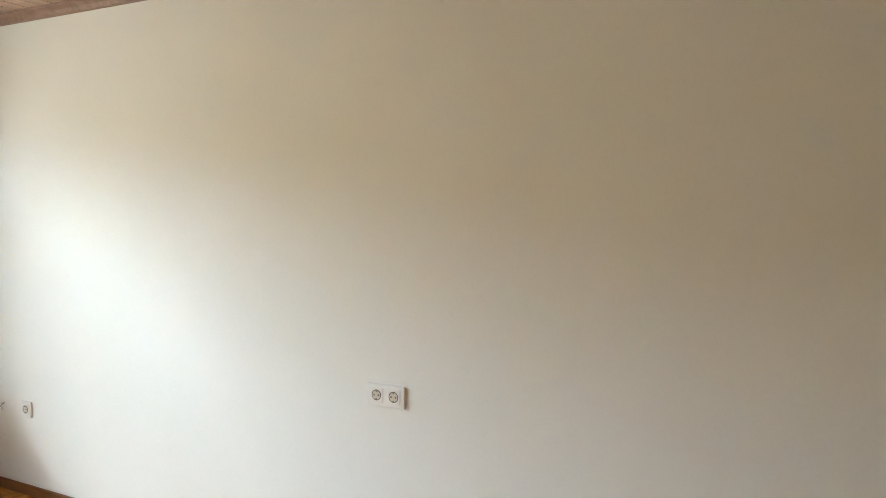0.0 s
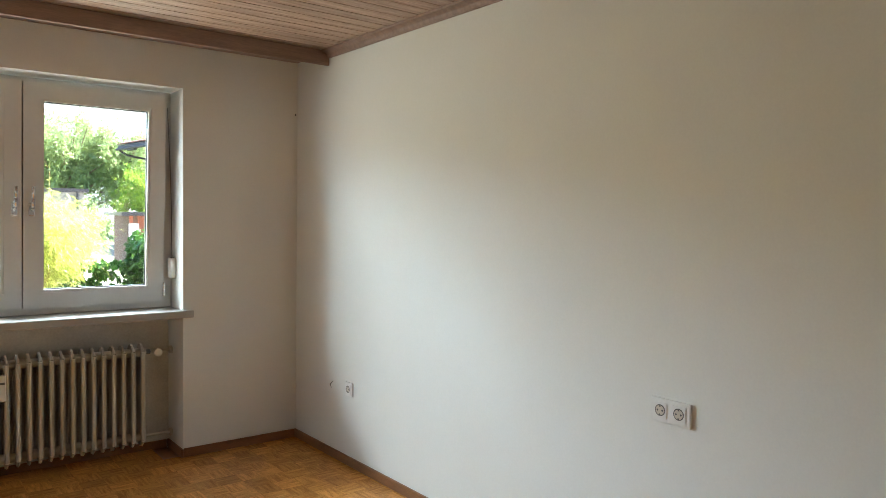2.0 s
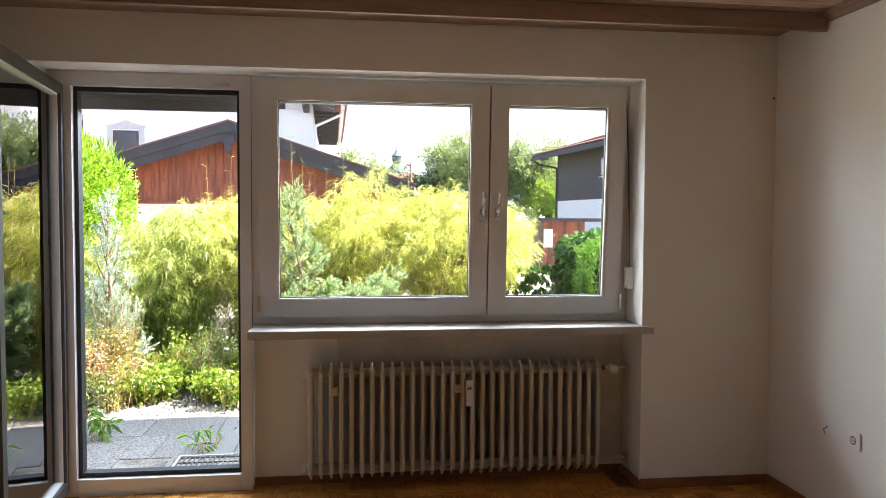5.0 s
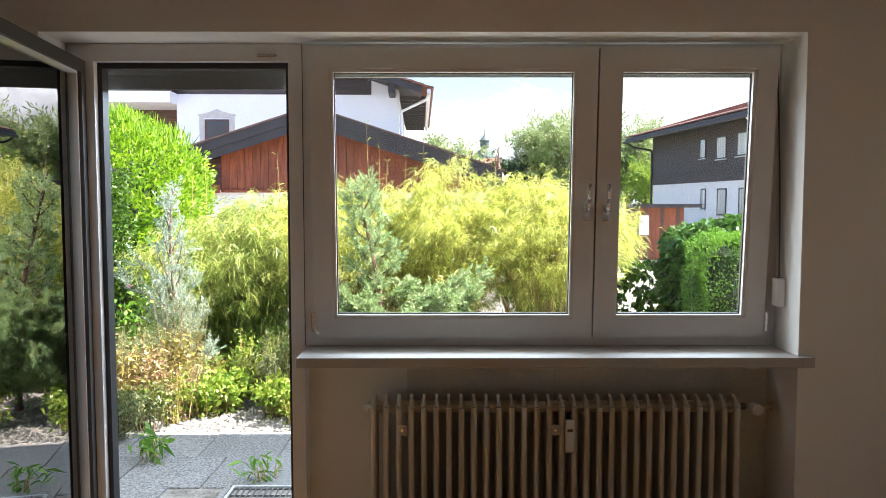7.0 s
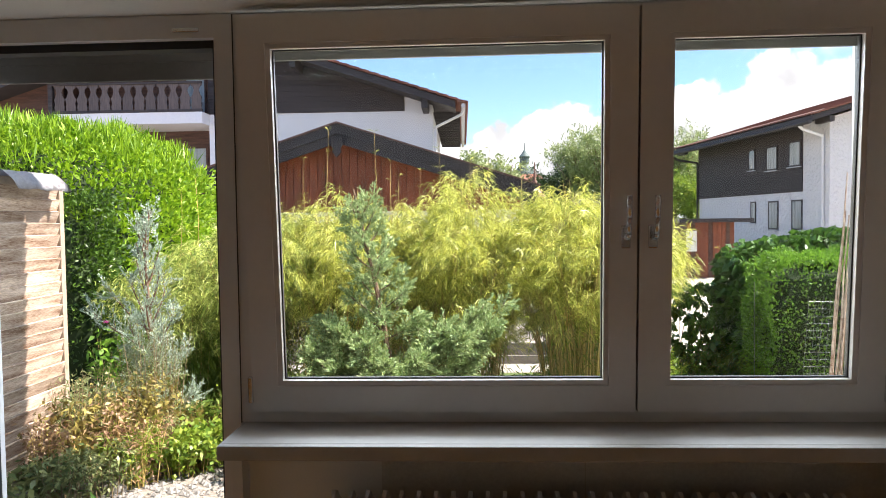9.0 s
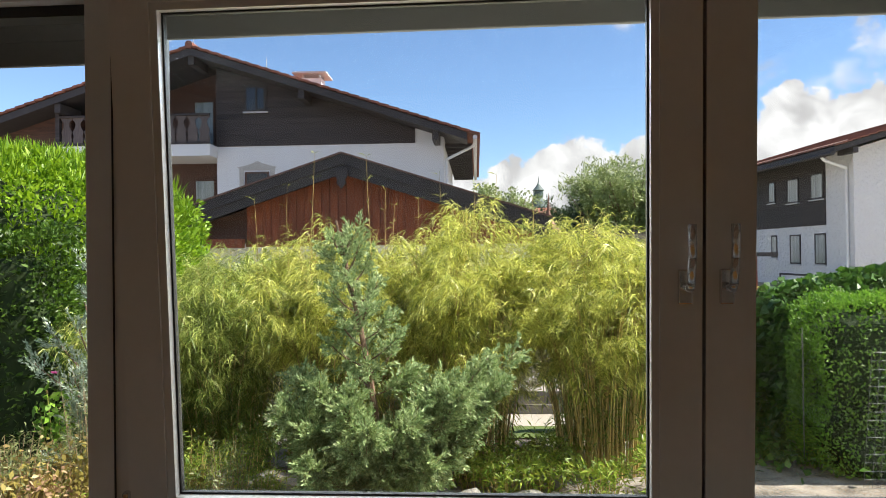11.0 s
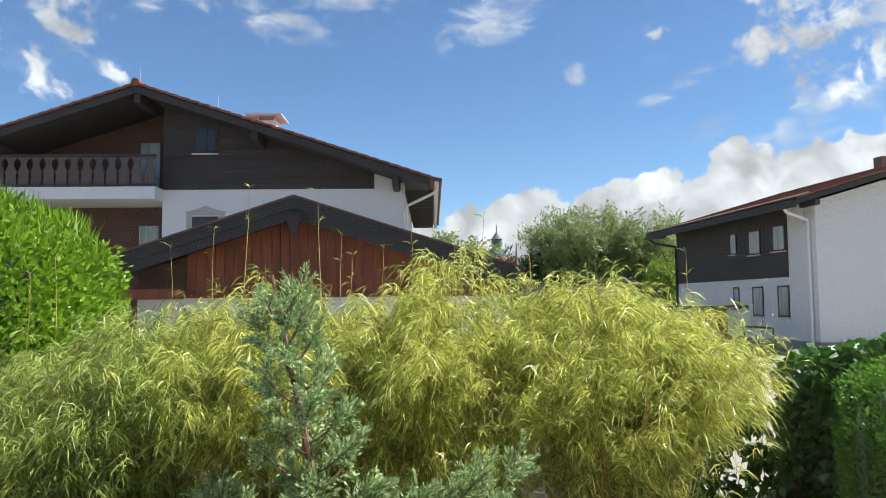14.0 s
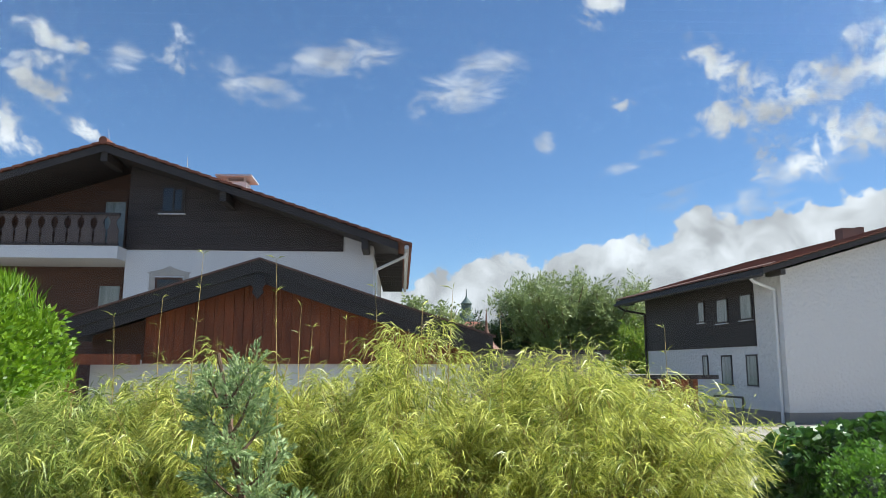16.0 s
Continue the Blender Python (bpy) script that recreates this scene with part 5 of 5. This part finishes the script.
shrub("ivy_hedge", "dark glossy ivy hedge with sunlit top", "hedge", (3.78, 9.4, 0.5), (1.14, 0.62, 0.92), 12500, 0.085, 0.085, ivy_leaf, 32, power=5, lump=0.12, core=0.9, droop=0.35)
shrub("box_shrub", "clipped green box shrub behind wire mesh", "shrub", (3.30, 8.55, 0.42), (0.72, 0.42, 0.86), 36000, 0.034, 0.018, box_leaf, 33, power=8, lump=0.10, core=0.82, depth=0.11, scale=3.5, up=0.8)

# ivy climbing on the wire fence, with gaps through which the bright path shows
r = np.random.RandomState(40)
iv = thing("fence_ivy", pose(2.0, 9.55, -0.12), "dark ivy creeping over a wire mesh fence", "ivy")
pp = np.stack([r.uniform(-0.9, 0.9, 5200), r.normal(0, 0.03, 5200), r.uniform(-0.05, 0.98, 5200)], 1)
thick = np.array([noise.noise(Vector((p[0] * 6.5, 3, p[2] * 9.0))) + 0.55 * noise.noise(Vector((p[0] * 15, 9, p[2] * 15))) for p in pp])
pp = pp[thick + 0.30 * np.maximum(0, pp[:, 2] - 0.70) * 4 + 0.15 * np.maximum(0, pp[:, 0] - 0.1) > -0.04 - 0.5 * np.maximum(0, 0.18 - pp[:, 2])]
k = len(pp)
blades("leaves", pp, r.normal(size=(k, 3)) * np.array([1, 0.4, 0.6]) + np.array([0, -0.2, -0.5]), r.uniform(0.05, 0.085, k), r.uniform(0.045, 0.07, k), ivy_leaf, iv, 0.4, 40)
rods("vine_tangle", [[(x + 0.03 * math.sin(7 * t + 9 * x), 0.0, -0.08 + 0.95 * t) for t in (0, 0.25, 0.5, 0.75, 1.0)] for x in np.linspace(-0.85, 0.85, 12)], 0.006, bark, iv)


def low_ivy(x, y, k, seed):
    r = np.random.RandomState(seed)
    g = thing("ground_ivy", pose(x, y, -0.1), "low ivy creeping over the soil by the fence", "ivy")
    p = np.stack([r.normal(0, 0.28, k), r.normal(0, 0.22, k), r.uniform(0.02, 0.16, k)], 1)
    blades("leaves", p, r.normal(size=(k, 3)) + np.array([0, -0.3, 0.5]), r.uniform(0.05, 0.085, k), r.uniform(0.045, 0.07, k), ivy_leaf, g, 0.3, seed)


for k, (x, y) in enumerate(((1.95, 9.5), (2.35, 9.35), (2.3, 9.9), (2.1, 8.9), (2.45, 8.7), (1.6, 9.8))):
    low_ivy(x, y, 420, 300 + k)


def conifer(name, label, x, y, tip, limbs, mat, seed, plume, twigs, trunk_r=0.03, lean=(0, 0), rise=0.3, scale=1.0):
    """A trunk with limbs given as (height, way in degrees, reach, rise); feathery plumes of scaly twigs along the limbs."""
    r = np.random.RandomState(seed)
    c = thing(name, pose(x, y, -0.08), label, "conifer")
    tr = [(lean[0] * t * t + 0.02 * math.sin(5 * t), lean[1] * t * t, (tip + 0.08) * t) for t in [i / 8 for i in range(9)]]
    rods("trunk", [tr], trunk_r, bark, c, 7)
    lines, stems, P, D, L = [], [], [], [], []
    for h, az, reach, up in limbs:
        a = math.radians(az)
        t0 = h / (tip + 0.08)
        o = np.array([lean[0] * t0 * t0 + 0.02 * math.sin(5 * t0), lean[1] * t0 * t0, h])
        line = np.array([o + np.array([math.cos(a) * reach * s, math.sin(a) * reach * s, up * s ** 1.4]) for s in (0, 0.2, 0.4, 0.6, 0.8, 1.0)])
        lines.append(line)
        n = int(twigs * (reach + 0.5 * up) * (1.0 if h + up < 0.95 else 0.24)) + 4
        for q in range(n):
            s = r.beta(1.5, 0.9) * 5
            i0 = min(int(s), 4)
            base = line[i0] * (1 - (s - i0)) + line[i0 + 1] * (s - i0)
            way = np.array([math.cos(a) * reach, math.sin(a) * reach, up])
            way = way / np.linalg.norm(way) * 0.75 + r.normal(size=3) * 0.55 + np.array([0, 0, rise])
            way /= np.linalg.norm(way)
            ln = plume * r.uniform(0.5, 1.25)
            m = int(420 * ln) + 10
            u = r.uniform(0, 1, m)
            # side sprigs off the twig give the plume its width
            sprig = r.normal(size=(7, 3)) * 0.8 + way
            sprig /= np.linalg.norm(sprig, axis=1)[:, None]
            g = r.randint(0, 7, m)
            P.append(base + way * (ln * u)[:, None] + sprig[g] * (ln * 0.42 * (1.1 - u) * r.uniform(0, 1, m))[:, None])
            D.append(way * 0.8 + sprig[g] * 0.7 + r.normal(size=(m, 3)) * 0.35)
            L.append(r.uniform(0.012, 0.026, m) * scale)
            stems.append([base, base + way * ln * 0.8])
    rods("limbs", lines, 0.011, bark, c, 5)
    rods("twig_tangle", stems, 0.0025, bark, c, 3)
    P, D, L = np.concatenate(P), np.concatenate(D), np.concatenate(L)
    blades("foliage", P, D, L, L * 0.36, mat, c, 0.0, seed)
    return c


jl = [(0.80 + 0.040 * i, 137.5 * i, max(0.05, 0.23 - 0.007 * i), 0.12) for i in range(22)]
jl += [(0.35, 10, 0.80, 0.68), (0.30, -15, 0.72, 0.58), (0.30, 25, 0.7, 0.62), (0.40, 0, 0.62, 0.60), (0.35, -35, 0.6, 0.5), (0.32, 190, 0.5, 0.45), (0.40, 175, 0.48, 0.5), (0.28, 215, 0.45, 0.32), (0.5, 170, 0.38, 0.34), (0.5, 330, 0.45, 0.35), (0.55, 20, 0.4, 0.3), (0.55, 250, 0.28, 0.3)]
jl += [(0.14 + 0.07 * (i % 6), 178 + 8.6 * i, 0.36 + 0.06 * (i % 4), 0.16 + 0.07 * (i % 5)) for i in range(26)]
conifer("juniper", "blue-green spreading juniper with a bare upper trunk", -0.40, 7.1, 1.74, jl, juniper_leaf, 51, 0.12, 150, 0.03, (-0.22, 0.05), rise=0.2, scale=1.25)
sl = [(0.42 + 0.058 * i, 137.5 * i + 40, max(0.04, 0.19 - 0.008 * i), 0.24) for i in range(19)] + [(0.72, 190, 0.42, 0.30), (0.85, 175, 0.30, 0.28), (0.3, 300, 0.3, 0.1), (0.25, 30, 0.28, 0.1), (0.3, 240, 0.25, 0.1)]
conifer("silver_conifer", "narrow silver-blue conifer with ragged tips", -2.12, 7.2, 1.58, sl, silver_leaf, 52, 0.14, 72, 0.025, rise=0.7)


def herb(name, label, x, y, height, spread, stems, leaves, mat, seed, length=0.05, width=0.02, droop=0.2, category="plant"):
    r = np.random.RandomState(seed)
    h = thing(name, pose(x, y, -0.08), label, category)
    lines = []
    for k in range(stems):
        a, q = r.uniform(0, 6.28), math.sqrt(r.uniform(0, 1)) * spread
        hh = height * r.uniform(0.6, 1.0)
        b = np.array([q * 0.5 * math.cos(a), q * 0.5 * math.sin(a), 0])
        e = np.array([q * math.cos(a), q * math.sin(a), hh])
        lines.append([b + (e - b) * t + np.array([0, 0, 0.08 * math.sin(3 * t)]) for t in (0, 0.33, 0.66, 1)])
    lines = np.array(lines)
    rods("stem_tangle", lines, 0.0035, dead_twig if mat in (rust_leaf, herb_leaf) else culm_mat, h)
    ci = r.randint(0, stems, leaves)
    t = r.beta(1.4, 1.0, leaves) * 3
    i0 = np.minimum(t.astype(int), 2)
    w = (t - i0)[:, None]
    base = lines[ci, i0] * (1 - w) + lines[ci, i0 + 1] * w + r.normal(size=(leaves, 3)) * 0.03
    d = r.normal(size=(leaves, 3)) + np.array([0, 0, 0.4])
    blades("leaves", base, d, r.uniform(0.6, 1.3, leaves) * length, r.uniform(0.7, 1.2, leaves) * width, mat, h, droop, seed)
    return h


herb("rusty_perennial", "tangled perennial with rust and yellow leaves", -2.05, 6.72, 0.62, 0.34, 40, 1500, rust_leaf, 61, 0.05, 0.022)
herb("rusty_perennial", "tangled perennial with rust and yellow leaves", -2.3, 6.35, 0.55, 0.26, 30, 1000, rust_leaf, 62, 0.05, 0.022)
herb("feathery_herb", "tall feathery grey-green seed-head herb", -1.98, 6.95, 0.95, 0.26, 34, 2200, herb_leaf, 63, 0.035, 0.006)
herb("feathery_herb", "tall feathery grey-green seed-head herb", -2.18, 7.2, 0.85, 0.25, 26, 1600, herb_leaf, 64, 0.035, 0.006)
herb("leafy_weed", "bright yellow-green leafy weed at the gravel", -1.62, 6.72, 0.28, 0.22, 26, 900, weed_leaf, 65, 0.055, 0.03)
herb("leafy_weed", "bright yellow-green leafy weed at the gravel", -1.18, 6.62, 0.26, 0.16, 20, 600, weed_leaf, 66, 0.055, 0.03)
herb("seedhead_weed", "upright pale green weed with seed heads", -1.2, 6.95, 0.62, 0.12, 12, 520, weed_leaf, 67, 0.04, 0.012)
herb("seedhead_weed", "upright pale green weed with seed heads", -1.62, 7.35, 0.52, 0.14, 10, 420, weed_leaf, 68, 0.04, 0.012)
herb("broadleaf_weed", "broad-leaved green weed by the privacy screen", -2.22, 5.98, 0.26, 0.20, 18, 420, herb_leaf, 69, 0.08, 0.03)
herb("broadleaf_weed", "broad-leaved green weed below the stones", -1.95, 7.62, 0.24, 0.2, 14, 220, bamboo_deep, 70, 0.10, 0.035)
herb("paving_weed", "flat weed growing out of a slab joint", -1.72, 5.68, 0.10, 0.13, 9, 60, box_leaf, 71, 0.11, 0.025)
herb("paving_weed", "flat weed growing beside the drain grate", -0.93, 5.36, 0.05, 0.12, 8, 50, box_leaf, 72, 0.09, 0.018)
herb("fern_tuft", "light green ferny tuft under the bamboo", 1.35, 7.75, 0.42, 0.35, 24, 900, weed_leaf, 73, 0.07, 0.014)
herb("fern_tuft", "light green ferny tuft under the bamboo", 1.85, 8.6, 0.38, 0.28, 18, 600, weed_leaf, 74, 0.07, 0.014)
for k, (gx, gy) in enumerate(((0.35, 7.75), (0.62, 7.9), (0.45, 8.3), (0.75, 8.35), (0.15, 7.9), (0.95, 7.7))):
    herb("fern_tuft", "light green ferny tuft under the bamboo", gx, gy, 0.24, 0.24, 18, 620, weed_leaf, 140 + k, 0.07, 0.014)
herb("fern_tuft", "light green ferny tuft under the bamboo", -1.5, 8.0, 0.4, 0.3, 18, 500, bamboo_deep, 75, 0.08, 0.014)
fl = herb("pink_flower", "single pink flower on green leafy stems", -2.6, 7.6, 0.80, 0.16, 10, 300, box_leaf, 76, 0.07, 0.035, category="flower")
blades("petals", [(-0.02, -0.05, 0.86)] * 16, [(math.cos(a), math.sin(a), 0.5) for a in [i * 0.393 for i in range(16)]], [0.03] * 16, [0.018] * 16, pink_petal, fl, 0.0, 3)
for k, (gx, gy, gh) in enumerate(((-2.12, 6.08, 0.34), (-2.28, 6.22, 0.50), (-1.98, 6.3, 0.30), (-2.1, 6.5, 0.55), (-2.32, 6.62, 0.66), (-1.86, 6.5, 0.42))):
    if k % 2:
        herb("rusty_perennial", "tangled perennial with rust and yellow leaves", gx, gy, gh, 0.2, 26, 900, pink_rust, 160 + k, 0.035, 0.015)
    else:
        herb("grey_herb", "grey-green tangled herb spilling over the terrace edge", gx, gy, gh, 0.2, 24, 900, herb_leaf, 160 + k, 0.04, 0.016)
pr = random.Random(17)
for k in range(34):
    kind = pr.randrange(4)
    hx, hy = pr.uniform(-2.45, -0.8), pr.uniform(6.42, 7.2)
    if kind == 0:
        herb("leafy_weed", "bright yellow-green leafy weed at the gravel", hx, hy, pr.uniform(0.15, 0.3), 0.18, 18, 520, weed_leaf, 100 + k, 0.05, 0.024)
    elif kind == 1:
        herb("feathery_herb", "tall feathery grey-green seed-head herb", hx - 0.3, hy, pr.uniform(0.4, 0.75), 0.2, 18, 800, herb_leaf, 100 + k, 0.04, 0.008)
    elif kind == 2:
        herb("wild_grass", "tuft of fine yellowing wild grass", hx, hy, pr.uniform(0.2, 0.4), 0.16, 30, 500, weed_leaf, 100 + k, 0.09, 0.006)
    else:
        herb("rusty_perennial", "tangled perennial with rust and yellow leaves", hx - 0.4, hy, pr.uniform(0.2, 0.45), 0.2, 20, 520, rust_leaf, 100 + k, 0.045, 0.02)
for k in range(5):
    herb("fern_tuft", "light green ferny tuft under the bamboo", -1.9 + 0.45 * k, 8.05, 0.38, 0.25, 16, 500, bamboo_deep, 130 + k, 0.09, 0.014)
herb("yellow_tuft", "low yellow-green ground cover beside the juniper", -0.2, 6.55, 0.2, 0.5, 30, 800, weed_leaf, 77, 0.05, 0.02)


def tree(name, label, x, y, height, spread, base_z, leaves, mat, seed, length, width, low=0.25, upright=0.6, droop=0.15):
    """A tapered trunk that forks into limbs, with leaves in clumps along the outer twigs."""
    r = np.random.RandomState(seed)
    t = thing(name, pose(x, y, base_z), label, "tree")
    rods("trunk", [[(0.1 * math.sin(2 * q), 0, height * 0.55 * q) for q in (0, 0.3, 0.6, 1.0)]], 0.035 * height * 0.6, bark, t, 8)
    lines = []
    for k in range(46):
        a = r.uniform(0, 6.28)
        o = height * r.uniform(0.15, 0.5)
        reach = spread * r.uniform(0.35, 1.0)
        hh = o + (height - o) * r.uniform(0.35, 1.0) * (1 - 0.45 * (reach / spread) ** 2)
        e = np.array([reach * math.cos(a), reach * math.sin(a), hh])
        s = np.array([0, 0, o])
        m = s + (e - s) * 0.5 + np.array([0, 0, -0.06 * height * (1 - upright)]) + r.normal(size=3) * 0.03 * height
        lines.append([s, s * 0.4 + m * 0.6, m, m * 0.4 + e * 0.6, e])
    lines = np.array(lines)
    rods("limbs", lines, 0.012 * height, bark, t, 5)
    n = 900
    ci = r.randint(0, 46, n)
    f = (low + (1 - low) * r.uniform(0, 1, n)) * 4
    i0 = np.minimum(f.astype(int), 3)
    w = (f - i0)[:, None]
    cen = lines[ci, i0] * (1 - w) + lines[ci, i0 + 1] * w + r.normal(size=(n, 3)) * 0.05 * height
    tw = r.normal(size=(n, 3)) * 0.5 + np.array([0, 0, upright])
    q = r.randint(0, n, leaves)
    P = cen[q] + tw[q] * r.uniform(-0.3, 1.0, leaves)[:, None] * 0.07 * height + r.normal(size=(leaves, 3)) * 0.018 * height
    D = tw[q] + r.normal(size=(leaves, 3)) * 0.6
    blades("crown", P, D, r.uniform(0.7, 1.3, leaves) * length, r.uniform(0.7, 1.2, leaves) * width, mat, t, droop, seed)
    return t


tree("willow_tree", "broad light green willow-like tree", 10.9, 62, 9.6, 5.0, -0.4, 30000, tree_leaf, 81, 0.42, 0.10, upright=0.9)
tree("willow_tree", "light green tree with upright twigs", 15.8, 62, 9.4, 3.6, -0.4, 16000, tree_leaf, 82, 0.42, 0.10, upright=0.9)
tree("dark_conifer_tree", "dark green dense tree", 5.9, 66, 6.9, 2.0, -0.4, 12000, dark_leaf, 83, 0.30, 0.10)
tree("dark_conifer_tree", "dark green dense tree", 8.2, 64, 7.4, 2.6, -0.4, 16000, dark_leaf, 84, 0.30, 0.10)
tree("green_tree", "mid-green tree behind the chalet house", 0.6, 47, 6.4, 2.6, -0.4, 16000, tree_leaf, 85, 0.28, 0.12)
tree("garden_tree", "yellow-green bush beside the white house", 17.0, 56, 5.6, 4.2, -0.4, 22000, weed_leaf, 86, 0.28, 0.10)
tree("garden_tree", "small green bush beside the flat garage", 5.2, 26, 2.4, 1.0, -0.4, 7000, tree_leaf, 87, 0.13, 0.05)

# ---------------------------------------------------------------- parquet: mosaic blocks of five fingers
def block_mesh(name, mat):
    bm = bmesh.new()
    for k in range(5):
        box(bm, -0.0599 + k * 0.024, -0.0598, -0.011, -0.0361 + k * 0.024, 0.0598, 0.0)
    return mesh_of(name, bm, mat)


block = block_mesh("parquet_block", parquet)
near = 0
vv, ff = [], []
nx0, ny0 = int((RX - LX) / 0.12), int((4.52 - BY) / 0.12)
rng = random.Random(2)
for i in range(nx0 + 1):
    for j in range(ny0 + 1):
        x, y = RX - 0.06 - i * 0.12, 4.46 - j * 0.12
        if x < LX + 0.05 or y < BY + 0.05 or (y > WY - 0.02 and x > NX - 0.06):
            continue
        turn = 90 if (i + j) % 2 else 0
        if y > 3.05 and x > -0.65 and near < 300:
            ob = new("parquet_block", block)
            ob.parent = floor
            ob.matrix_local = pose(x, y, rng.uniform(-0.0004, 0.0002), 0, 0, turn + 180 * rng.randrange(2))
            near += 1
        else:
            for k in range(5):
                a0, a1 = -0.0597 + k * 0.024, -0.0367 + k * 0.024
                q = [(x + a0, y - 0.0597), (x + a1, y - 0.0597), (x + a1, y + 0.0597), (x + a0, y + 0.0597)] if not turn else [(x - 0.0597, y + a0), (x + 0.0597, y + a0), (x + 0.0597, y + a1), (x - 0.0597, y + a1)]
                b0 = len(vv)
                vv += [(u, v, 0.0) for u, v in q] + [(u, v, -0.011) for u, v in q]
                ff += [(b0, b0 + 1, b0 + 2, b0 + 3)] + [(b0 + s, b0 + 4 + s, b0 + 4 + (s + 1) % 4, b0 + (s + 1) % 4) for s in range(4)]
tagged(raw("parquet_rest", vv, ff, parquet_rest, floor), kind="stuff")
